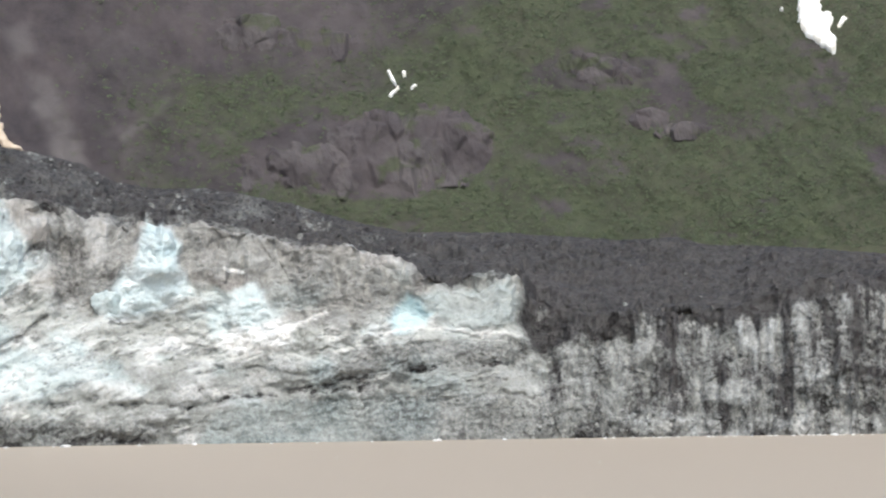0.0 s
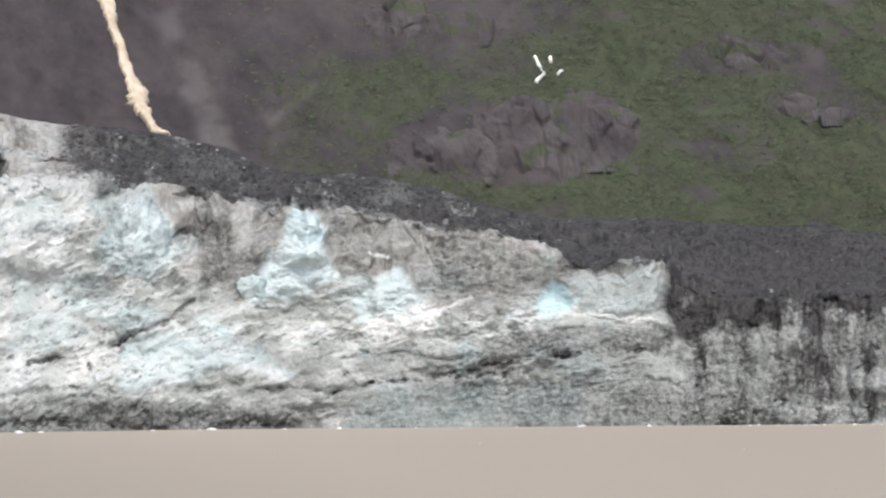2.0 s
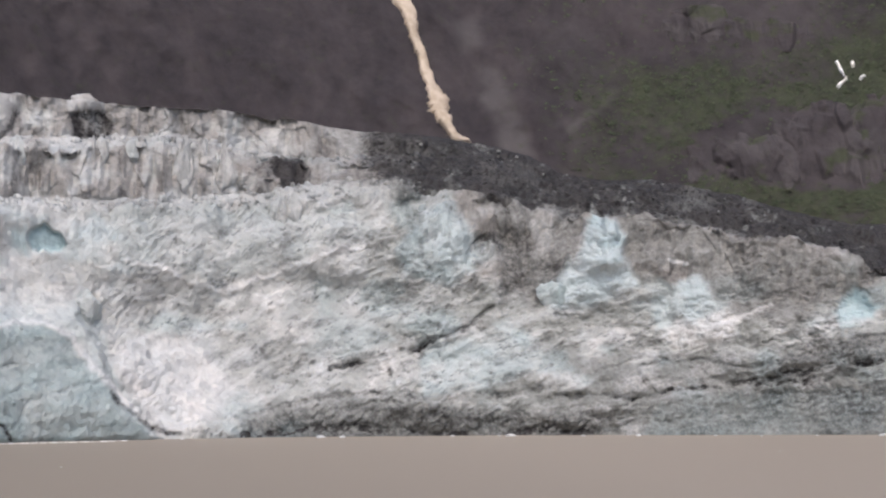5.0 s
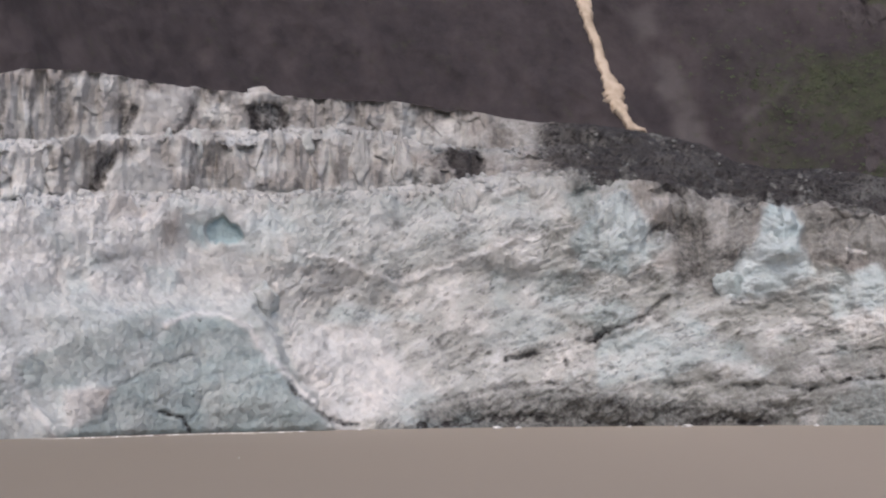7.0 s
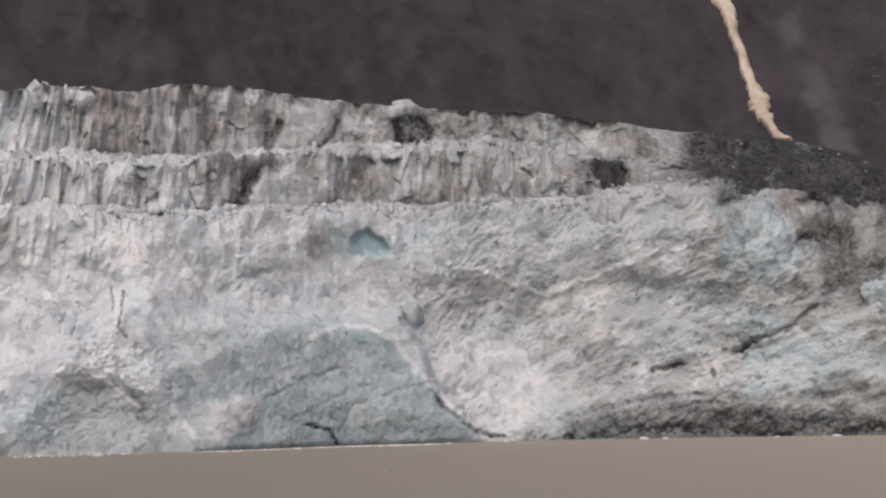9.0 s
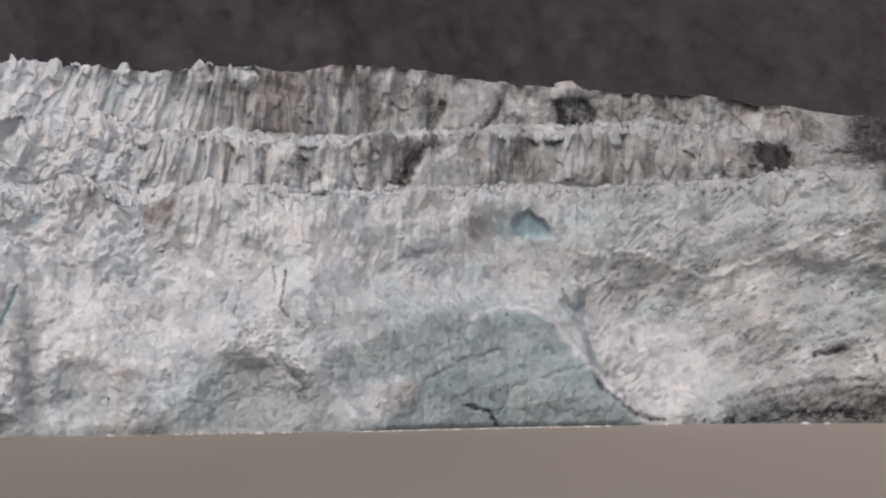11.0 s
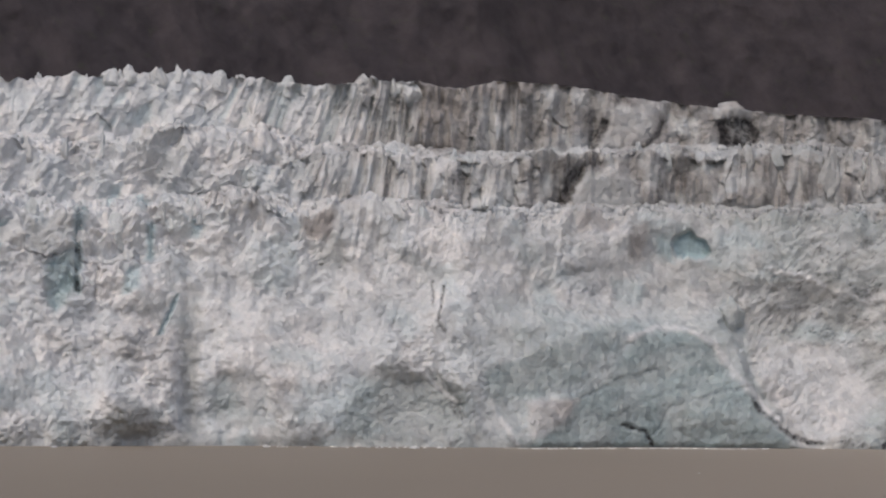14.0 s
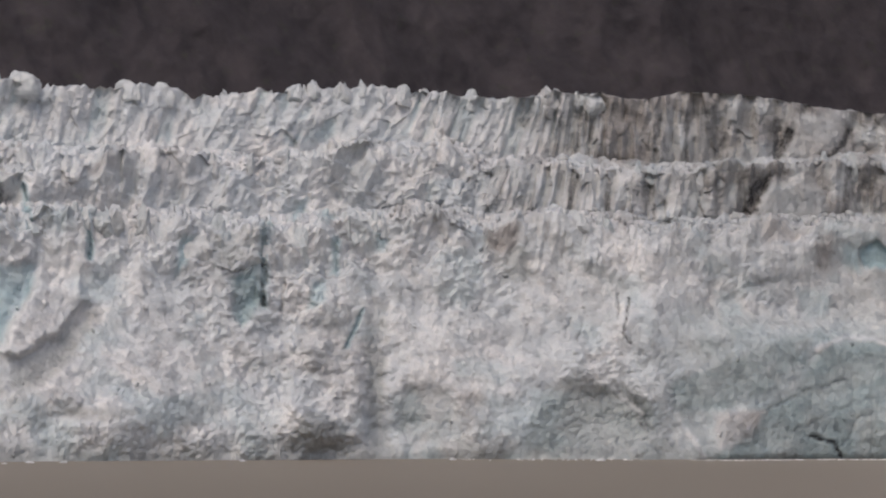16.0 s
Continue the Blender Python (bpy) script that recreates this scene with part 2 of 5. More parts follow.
# ---- plan of the ice front, by bearing from the anchorage ----
def front(b):
    """Distance of the waterline of the ice."""
    return curve(b, [(-40, 400), (-31, 445), (-21.5, 498), (-16, 538), (-12.7, 565), (-8, 594), (-4, 644), (0, 674), (5, 691), (13, 695), (22, 704), (40, 730)])


def lift(r, el):
    """Height at distance r that stands at an elevation el in degrees from the deck."""
    return EYE_HEIGHT + r * np.tan(np.radians(el))


def profile(b):
    """Distances behind the waterline and heights of the steps of the ice, by bearing."""
    d = front(b)
    e1 = curve(b, [(-40, 3.2), (-21, 3.4), (-18.5, 3.5), (-17.4, 3.37), (-15.7, 3.25), (-14.3, 3.45), (-12.6, 3.66), (-11.5, 3.4), (-10.7, 3.52), (-9.2, 3.47), (-7.85, 3.32),
                   (-5.8, 3.48), (-2.3, 3.48), (0.04, 3.56), (1.2, 3.63), (2.3, 3.82), (3.46, 3.88), (4.15, 3.71), (5.4, 3.7), (6.2, 3.41), (6.9, 3.24), (7.7, 3.26), (9.6, 2.98),
                   (11.3, 2.75), (12.4, 2.5), (13.5, 1.95), (14.5, 2.05), (14.95, 1.9), (15.3, 1.3), (16.5, 1.25), (17.7, 1.45), (19.3, 1.4), (21, 1.85), (22.3, 2.05), (40, 1.6)])
    e5 = curve(b, [(-40, 5.9), (-21.2, 6.02), (-20.4, 5.93), (-19.1, 5.86), (-18.4, 5.98), (-17.7, 5.9), (-17.4, 5.7), (-16.7, 5.86), (-15.6, 5.9), (-14.9, 6.02), (-13.5, 6.04), (-12.15, 5.94),
                   (-10.7, 5.84), (-10.1, 5.98), (-9.2, 6.0), (-8.4, 5.9), (-7.6, 6.07), (-6.4, 6.03), (-5.5, 5.88), (-4.2, 5.68), (-2.4, 5.53), (-1.3, 5.45), (0.07, 5.36), (1, 5.24), (1.9, 5.12),
                   (2.8, 4.97), (3.9, 4.93), (5.1, 4.74), (6.15, 4.53), (6.8, 4.12), (7.8, 3.96), (8.6, 3.99), (9.5, 3.82), (10.35, 3.65)])
    e5 = np.where(b > 10.35, curve(b, [(10.35, 3.65), (11.1, 3.43), (11.9, 3.2), (12.7, 3.05), (14.7, 3.02), (15.9, 2.91), (17, 2.83), (18.15, 2.86), (18.7, 2.7), (20, 2.65), (21, 2.58), (22.3, 2.45), (40, 2.2)]), e5)
    e3 = curve(b, [(-40, 4.5), (-20, 4.6), (-16.05, 4.55), (-14.9, 4.76), (-13.6, 4.83), (-12.3, 4.82), (-11.3, 4.52), (-10.4, 4.5), (-9.3, 4.62), (-8.1, 4.48), (-6.3, 4.53), (-4.1, 4.68),
                   (-2.4, 4.74), (-0.5, 4.7), (0.1, 4.55), (0.95, 4.4), (2.2, 4.22)])
    right = smooth(b, 1.0, 4.5)
    e1, e3 = e1 - 0.13 * (1 - smooth(b, 2.0, 5.0)), e3 - 0.06 * (1 - right)
    e3 = e3 * (1 - right) + (e1 + 0.5 * (e5 - e1)) * right
    e2 = e1 + 0.24 * (1 - right) + right * 0.25 * (e5 - e1)
    e4 = e3 + 0.20 * (1 - right) + right * 0.2 * (e5 - e3)
    e2, e4 = np.minimum(e2, e3 - 0.02), np.minimum(e4, e5 - 0.02)
    r1 = d + curve(b, [(-40, 24), (3, 24), (16, 14), (40, 14)])
    r2 = r1 + 24 - 14 * right
    r3 = r2 + 4 + 9 * right
    r4 = r3 + 28 - 17 * right
    r5 = r4 + 5 + 11 * right
    z0 = np.full_like(d, -2.0)
    return ([d, r1, r2, r3, r4, r5, r5 + 40, r5 + 160],
            [z0, lift(r1, e1), lift(r2, e2), lift(r3, e3), lift(r4, e4), lift(r5, e5), lift(r5, e5) - 1.0, lift(r5, e5) - 4.0])


def near(b, el, pts, width, soft=1.0):
    """1 on a line through the points (bearing, elevation), falling to 0 past its width."""
    out = np.zeros(b.shape, np.float32)
    reach = width * 1.3
    bs, es = zip(*pts)
    pick = (b > min(bs) - reach) & (b < max(bs) + reach) & (el > min(es) - reach) & (el < max(es) + reach)
    x, y = b[pick], el[pick]
    best = np.full(x.shape, 99.0, np.float32)
    for (b0, e0), (b1, e1) in zip(pts, pts[1:]):
        db, de = b1 - b0, e1 - e0
        t = np.clip(((x - b0) * db + (y - e0) * de) / max(db * db + de * de, 1e-6), 0, 1)
        best = np.minimum(best, np.hypot(x - b0 - t * db, y - e0 - t * de))
    out[pick] = 1 - smooth(best, width * (1 - soft), reach)
    return out


def oval(b, el, b0, e0, rb, re):
    return 1 - smooth(np.hypot((b - b0) / rb, (el - e0) / re), 0.55, 1.25)


# ---- broad forms of the ice: faces, blocks and ledges, in (bearing, elevation) ----
SLABS, LINES = [], []


def slab(outline, out=0.0, even=0.0, soft=0.1, **look_of):
    """A face of its own: how far it stands out, how even it is, and its colours, painted shade included."""
    SLABS.append((outline, out, even, soft, look_of))


def line(points, width, depth, dirt_shade=0.0, blue=0.0, clean=0.0):
    """A cleft or seam that runs into the ice, or a ridge where the depth is negative; clefts darken and ridges pale in
    colour.
    """
    LINES.append((points, width, depth, dirt_shade, blue, clean))


# tiers; set-back blocks and cracks are darkened in colour
slab([(-3.13, 5.36), (-2.37, 5.36), (-2.17, 5.17), (-2.28, 4.83), (-2.53, 4.77), (-3.04, 4.82)], out=-1.5, even=0.5, dirt_shade=1.0, soft=0.05)
slab([(-3.15, 5.62), (-2.77, 5.71), (-2.37, 5.54), (-2.48, 5.36), (-3.11, 5.37)], out=2.5, even=0.6, dirt_shade=0.05, silt=0.25, dull=0.2)
slab([(-4.19, 5.38), (-4.06, 5.33), (-4.24, 4.98), (-4.63, 4.68), (-4.77, 4.68), (-4.41, 5.04)], out=-1.2, dirt_shade=0.85, soft=0.06)
slab([(-5.19, 5.64), (-4.54, 5.69), (-4.25, 5.5), (-4.24, 5.27), (-4.69, 4.73), (-5.37, 4.68), (-5.33, 5.2)], out=2, even=0.85, dirt_shade=0.05, silt=0.35, dull=0.45)
slab([(-5.39, 5.37), (-5.19, 5.32), (-5.49, 4.69), (-5.79, 4.62), (-5.55, 5.08)], out=-1, dirt_shade=0.85, soft=0.06)
slab([(-5.76, 4.23), (-5.14, 4.31), (-4.73, 4.12), (-4.56, 3.67), (-4.67, 3.52), (-6.03, 3.54), (-5.93, 4)], out=3, even=0.85, dirt_shade=0.0, silt=0.15, dull=0.4)
slab([(-6.05, 4.28), (-5.65, 4.34), (-5.87, 4), (-6.09, 3.54), (-6.28, 3.53), (-6.16, 4.05)], out=-1.5, dirt_shade=0.85, soft=0.06)
slab([(-3.77, 4.42), (-3.54, 4.42), (-3.59, 3.68), (-3.82, 3.68)], out=-0.8, dirt_shade=0.45)
slab([(-8.14, 6.13), (-6.83, 6.15), (-6.65, 5.93), (-7.11, 5.69), (-8.14, 5.68)], out=0, silt=0.75, dirt_shade=0.15)
slab([(1.01, 4.5), (1.52, 4.39), (1.66, 4.22), (1.52, 3.74), (1.18, 3.69), (1.06, 4.02), (0.84, 4.22)], out=-1.5, even=0.4, dirt_shade=1.0, soft=0.05)
slab([(0.67, 4.34), (0.93, 4.39), (0.95, 3.94), (0.67, 3.88)], out=-0.5, dirt_shade=0.6)
slab([(2.32, 5.19), (3.01, 4.96), (2.89, 4.22), (2.44, 4.22), (2.21, 4.68)], out=0.5, silt=0.4, dirt_shade=0.3, dull=0.6)
slab([(-9.17, 6), (-8.14, 5.96), (-8.11, 4.59), (-8.8, 4.58), (-9.26, 4.69), (-9.1, 5.26)], out=0.5, silt=0.8, dirt_shade=0.3)
line([(-8.22, 4.25), (-8.04, 3.97), (-7.99, 3.51)], width=0.05, depth=2, dirt_shade=0.7)
line([(-8.33, 4.08), (-8.41, 3.58)], width=0.04, depth=1.5, dirt_shade=0.6)
line([(-7.21, 4.06), (-6.97, 3.49)], width=0.05, depth=1.5, dirt_shade=0.6)
line([(-10.62, 4.55), (-10.57, 4.89)], width=0.06, depth=1.5, dirt_shade=0.6)
# upper face and ledge
slab([(-5.97, 3.14), (-5.23, 3.15), (-4.83, 3.04), (-4.82, 2.39), (-5.9, 2.4)], out=1.5, even=0.6, dull=0.3, silt=0.05)
slab([(-4.83, 3.15), (-4.41, 3.08), (-4.48, 2.45), (-4.79, 2.44)], out=0, silt=0.6, dirt_shade=0.2)
slab([(-5.86, 3.43), (-4.66, 3.4), (-4.52, 3.16), (-5.74, 3.16)], out=0, silt=0.65, dull=0.2)
slab([(-11.44, 3.34), (-11.11, 3.4), (-10.7, 3.3), (-10.83, 2.84), (-11.36, 2.86)], out=0, silt=0.7, dull=0.1)
line([(-11.44, 3.34), (-11.47, 2.86)], width=0.05, depth=2, dirt_shade=0.75)
slab([(-4.28, 2.84), (-3.95, 2.91), (-3.9, 2.45), (-4.2, 2.45)], out=-0.6, blue=0.5)
slab([(-6.81, 1.98), (-6.24, 2.05), (-6.21, 1.54), (-6.58, 1.51)], out=0, blue=0.32)
slab([(-5.49, 1.03), (-4.64, 1.35), (-4.39, 1.01), (-5.03, 0.64), (-5.54, 0.65)], out=0, blue=0.45)
slab([(-5.16, 2.12), (-4.4, 2.13), (-4.51, 1.54), (-4.98, 1.49)], out=0, blue=0.34)
slab([(-2.34, 3.36), (3.46, 3.31), (2.78, 2.85), (1.86, 2.51), (0.72, 2.17), (-0.18, 1.89), (-0.86, 2.11), (-2, 2.51)], out=0, dull=0.6, even=0.1, blue=0.1)
# leaning block: blue-grey ice, its shaded faces and cracks darkened in colour
slab([(-4.58, 0.96), (-3.62, 1.09), (-3.16, 0.78), (-2.64, 0.1), (-1.9, -0.68), (-1.5, -1.07), (-1.56, -1.3), (-6.76, -1.38), (-6.32, -0.97), (-5.7, -0.34), (-5.02, 0.18)], out=0.6, even=0.75, blue=0.36, dull=0.9, soft=0.09)
slab([(-3.56, 1.23), (-2.83, 1.75), (-2.37, 1.01), (-2.19, 0.11), (-1.9, -0.46), (-2.47, 0.1), (-3.05, 0.78)], out=0, even=0.5, blue=0.2, dull=0.5)
slab([(-7.64, 0.15), (-6.56, 0.56), (-5.32, 1.21), (-4.81, 1.33), (-5.09, 0.75), (-5.76, 0.06), (-6.55, -0.35), (-7.35, -0.25)], out=0.2, even=0.6, blue=0.3, dull=0.75, soft=0.1)
slab([(-6.8, -0.39), (-5.7, -0.34), (-5.98, -0.88), (-6.65, -1.11)], out=1.2, silt=0.4, dull=0.0, dirt_shade=0.0, blue=0.0)
line([(-4.75, 0.89), (-4.18, 1.19), (-3.62, 1.14), (-3.05, 0.8), (-2.47, 0.1), (-1.79, -0.62)], width=0.09, depth=-1.3, clean=0.9)
line([(-7.52, -0.48), (-7.17, -0.98), (-6.97, -1.32)], width=0.08, depth=-1.2, clean=0.7)
line([(-5.35, -1.3), (-5.3, -0.87)], width=0.045, depth=1.2, dirt_shade=0.6)
line([(-4.79, -0.84), (-4.39, -0.95), (-4.19, -1.26)], width=0.06, depth=1.5, dirt_shade=0.85)
line([(-5.98, -0.48), (-5.08, 0), (-4.17, 0.29)], width=0.06, depth=0.8, dirt_shade=0.35)
line([(-5.3, -0.79), (-4.39, -0.32), (-3.38, 0.09)], width=0.06, depth=0.6, dirt_shade=0.25)
line([(-2.24, -0.35), (-1.45, -0.99), (-0.88, -1.14)], width=0.08, depth=1.5, dirt_shade=0.8)
line([(-3.66, 0.32), (-3.65, -0.59)], width=0.05, depth=0.8, dirt_shade=0.2)
# foot left of it, with the shade of groove, recess and base coloured in
slab([(-9.63, -0.05), (-8.6, 0.13), (-8.03, -0.2), (-7.79, -0.88), (-6.93, -1.38), (-9.15, -1.41), (-9.95, -0.79)], out=-0.5, even=0.3, dull=0.65, blue=0.12)
slab([(-8.63, 0.13), (-8.35, 0.05), (-8.12, -0.43), (-8, -0.75), (-8.21, -0.66), (-8.49, -0.15)], out=-1, dirt_shade=0.55)
slab([(-9.31, -0.01), (-8.66, -0.07), (-8.83, -0.16), (-9.28, -0.19)], out=-1, dirt_shade=0.45)
slab([(-13.76, 0.63), (-13.35, 0.64), (-13.4, -0.27), (-13.25, -1.23), (-13.62, -1.24), (-13.69, -0.28)], out=-2.5, even=0.3, dull=0.7)
slab([(-13.74, 1.88), (-13.3, 1.6), (-13.35, 0.64), (-13.77, 0.63)], out=-1.5, even=0.2, dull=0.5)
slab([(-15.28, 0.78), (-14.67, 1.03), (-13.94, 0.63), (-13.72, 0.06), (-13.73, -1.07), (-14.8, -1.19), (-15.32, -0.3)], out=2.5, dull=0.1)
slab([(-14.97, 0.86), (-14.28, 0.87), (-14.02, 0.51), (-14.83, 0.36)], out=1, silt=0.5)
slab([(-14.92, -0.4), (-14.25, -0.68), (-13.79, -1.18), (-13.78, -1.46), (-15.12, -1.48), (-15.25, -0.97)], out=0, dull=0.55)
slab([(-12.03, 0.09), (-11.44, -0.02), (-11.18, -0.58), (-11.48, -0.84), (-11.89, -0.42)], out=1.2, silt=0.35, dull=0.0)
slab([(-12.91, 0.07), (-12.12, -0.03), (-11.65, -1.16), (-12.78, -1.17), (-13.12, -0.72)], out=-1, dull=0.5)
slab([(-11.26, 2.72), (-10.59, 2.96), (-10.46, 2.27), (-11.14, 2.15)], out=-1, dull=0.5)
# clefts on the far end, their inner shade put into the colour
line([(-8.52, 1.9), (-8.57, 1.16), (-8.41, 0.99)], width=0.04, depth=2.5, dirt_shade=0.7)
line([(-8.72, 2.01), (-8.74, 1.44)], width=0.03, depth=1.5, dirt_shade=0.45)
line([(-13.9, 1.53), (-14.06, 1.08), (-14.19, 0.83)], width=0.05, depth=2.5, blue=0.8, dirt_shade=0.4)
line([(-9.65, 1.49), (-9.76, 1.01)], width=0.03, depth=1.2, dirt_shade=0.45)
line([(-9.39, 1.43), (-9.51, 0.98)], width=0.03, depth=1.2, dirt_shade=0.4)
line([(-15.47, 2.18), (-15.43, 1.51)], width=0.04, depth=2, dirt_shade=0.5)
line([(-1.96, 3.01), (-1.73, 2.61), (-1.68, 2.39)], width=0.04, depth=1, dirt_shade=0.25)
line([(-15.81, 3.23), (-15.83, 2.66), (-15.84, 1.75)], width=0.075, depth=4, blue=0.7, dirt_shade=0.75)
slab([(-16.48, 2.17), (-15.88, 2.32), (-15.87, 1.75), (-16.23, 1.15), (-16.39, 1.4)], out=-3, dull=0.6, blue=0.62, dirt_shade=0.08)
line([(-16.81, 2.3), (-15.82, 2.21), (-15.02, 2.24), (-14.09, 2.24)], width=0.03, depth=1.2, dirt_shade=0.5)
line([(-20.73, 3.8), (-20.64, 3.41), (-20.55, 3.07)], width=0.06, depth=4, blue=0.9, dirt_shade=0.55)
line([(-19.46, 3.38), (-19.39, 2.87), (-19.36, 2.5)], width=0.06, depth=4, blue=0.9, dirt_shade=0.55)
# open hole, its shade painted near-black
slab([(-21.28, 4.01), (-21.11, 3.91), (-21, 3.68), (-21.09, 3.57), (-21.26, 3.56)], out=-4, dirt_shade=0.9)
slab([(-21.34, 2.21), (-20.45, 2.36), (-20.52, 1.77), (-20.87, 1.31), (-21.02, 0.8), (-21.3, 0.85)], out=-1.5, blue=0.75)
slab([(-20.44, 1.86), (-19.54, 2.02), (-19.4, 1.68), (-19.97, 0.99), (-20.74, 0.5), (-20.99, 0.61), (-20.81, 1.2)], out=3, even=0.4, dull=0.0, dirt_shade=0.0)
# shade under the jutting block, greyed in colour
slab([(-20.74, 0.39), (-19.96, 0.86), (-19.31, 1.55), (-19.13, 1.35), (-19.71, 0.41), (-20.39, -0.17), (-20.83, -0.15)], out=-1, dull=0.6)
slab([(-17.56, 2.91), (-17.25, 3), (-17.39, 2.4), (-17.6, 2.31)], out=-1, blue=0.65)
slab([(-14.88, 2.11), (-14.54, 2.12), (-14.58, 1.64), (-14.92, 1.65)], out=-0.6, blue=0.5)
line([(-14.4, 2.92), (-14.43, 2.35)], width=0.06, depth=2, blue=0.7, dirt_shade=0.2)
slab([(-16.91, 3.1), (-15.86, 3.18), (-15.88, 2.43), (-16.84, 2.36)], out=2, even=0.4, dull=0.35)
slab([(-19.56, 4.48), (-18.88, 4.44), (-18.84, 4.28), (-19.38, 4.27)], out=0, silt=0.8)
slab([(-15.23, 1.13), (-14.55, 1.09), (-13.85, 0.53), (-13.68, 0.08), (-14.3, -0.05), (-14.99, 0.4)], out=1.5, silt=0.25)
slab([(-19.82, -0.47), (-18.93, -0.44), (-18.47, -0.62), (-19.03, -0.75), (-19.82, -0.64)], out=-0.8, dull=0.6, silt=0.2)
slab([(-15.34, 3.37), (-15.26, 3.6), (-15, 3.89), (-15.06, 3.64), (-15.25, 3.34)], out=-1, blue=0.7)
slab([(-14.76, 3.58), (-14.54, 3.56), (-14.59, 3.2), (-14.75, 3.24)], out=-1, blue=0.6)
slab([(-13.63, 3.33), (-13.4, 3.15), (-13.46, 2.88), (-13.62, 2.99)], out=-1, blue=0.65)
slab([(-12.66, 4.06), (-12.1, 4.3), (-12.14, 3.95), (-12.59, 3.77)], out=-0.5, blue=0.35)
# bowl, its lit flank painted pale and the shade under ledges painted dark
slab([(-2.24, 0.52), (-1.65, 0.92), (-0.52, 0.81), (0.38, -0.22), (-0.52, -1.03), (-1.31, -0.97), (-1.93, -0.21)], out=0, dull=0.05, dirt_shade=0.0, silt=0.12, blue=0.0, soft=0.2)
line([(-1.94, 2.4), (-1.09, 2.15), (-0.89, 2.03)], width=0.07, depth=-1.4, clean=0.8)
# shadow under the ledge, put into the colour
line([(-0.89, 2.01), (-0.69, 1.86)], width=0.07, depth=1.0, dirt_shade=0.75)
line([(-0.58, 1.94), (-0.05, 1.74), (0.95, 2.08), (1.86, 2.4), (2.78, 2.74)], width=0.08, depth=-1.5, clean=0.7)
line([(-0.3, 1.89), (0.04, 1.78)], width=0.05, depth=1.0, dirt_shade=0.55)
line([(-1.15, 1.54), (-1.65, 0.9)], width=0.05, depth=1.0, dirt_shade=0.3)
line([(-1.77, 1.72), (-2.16, 1.15)], width=0.05, depth=1.0, dirt_shade=0.3)
line([(2.15, 0.17), (3.23, 0.46), (3.92, 0.62), (4.83, 0.96), (5.46, 1.45)], width=0.075, depth=2.2, dirt_shade=0.85)
line([(3.29, 0.34), (3.34, 0.06)], width=0.07, depth=1.5, dirt_shade=0.7)
slab([(3.97, 0.54), (4.94, 0.88), (5.74, 1.13), (6.31, 0.79), (6.42, 0.22), (5.17, -0.26), (3.97, -0.37)], out=0, blue=0.28, dull=0.5, even=0.4)
slab([(1.86, 1.26), (2.78, 1.25), (3.46, 0.8), (2.32, 0.34), (1.64, 0.57)], out=0, blue=0.15, dull=0.6)
slab([(6.03, 0.22), (7.34, 0.16), (7.39, -0.24), (6.42, -0.24)], out=1, dull=0.4, dirt_shade=0.05, soft=0.16)
slab([(4.15, 3.42), (4.61, 3.5), (4.95, 3.08), (5.02, 2.16), (4.6, 1.94), (3.69, 2.05), (3.44, 2.74)], out=2.5, even=0.45, dull=0.6, blue=0.38)
line([(4.57, 3.51), (4.52, 2.62)], width=0.05, depth=1.2, dirt_shade=0.6)
line([(4.27, 3.31), (4.21, 2.74)], width=0.04, depth=1, dirt_shade=0.35)
line([(4.75, 3.36), (4.86, 2.73)], width=0.04, depth=1, dirt_shade=0.45)
slab([(4.61, 3.73), (5.18, 3.78), (5.55, 3.3), (5.43, 2.85), (5.06, 2.96), (4.72, 3.42)], out=1.5, silt=0.6, dirt_shade=0.3)
slab([(5.04, 2.85), (5.75, 3.07), (6.09, 2.73), (6.03, 1.93), (5.63, 1.45), (5.38, 2.05), (5.12, 2.5)], out=-1.5, dirt_shade=0.8, soft=0.12)
slab([(5.58, 3.36), (6.78, 3.43), (6.72, 2.61), (6.32, 1.93), (6.09, 2.79)], out=0, dirt_shade=0.6, dull=0.9, soft=0.12)
slab([(5.41, 2.62), (5.81, 2.27), (5.75, 1.93), (5.29, 2.28)], out=1.2, silt=0.4, dirt_shade=0.1)
# shear
slab([(7.46, 3.12), (7.75, 3.23), (8.03, 2.83), (8.14, 2.24), (7.57, 2.21), (7.23, 2.5)], out=2, even=0.3, blue=0.6, dirt_shade=0.05, dull=0.2)
slab([(6.6, 1.91), (7, 2.38), (7.46, 2.27), (7.92, 2.15), (8.03, 1.92), (7.57, 1.58), (6.77, 1.47)], out=1.5, blue=0.42, dirt_shade=0.0, dull=0.1)
line([(9.03, 2.33), (9.34, 2.23)], width=0.06, depth=-1.0, clean=1)
slab([(8.17, 3.04), (9.63, 2.94), (10.07, 2.25), (10.18, 1.46), (8.94, 1.89), (8.17, 2.24)], out=0, silt=0.6, dull=0.8, dirt_shade=0.42)
slab([(8.97, 1.8), (9.45, 1.91), (9.86, 1.46), (9.52, 1.21), (9.05, 1.35)], out=0, blue=0.42, dirt_shade=0.05, dull=0.3)
slab([(10.19, 2.02), (10.64, 2.13), (10.65, 1.34), (10.24, 1.27)], out=0, silt=0.85, dirt_shade=0.45)
slab([(8.59, 1.06), (10.18, 1.23), (10.4, 0.77), (9.04, 0.55)], out=1, dull=0.15, dirt_shade=0.0)
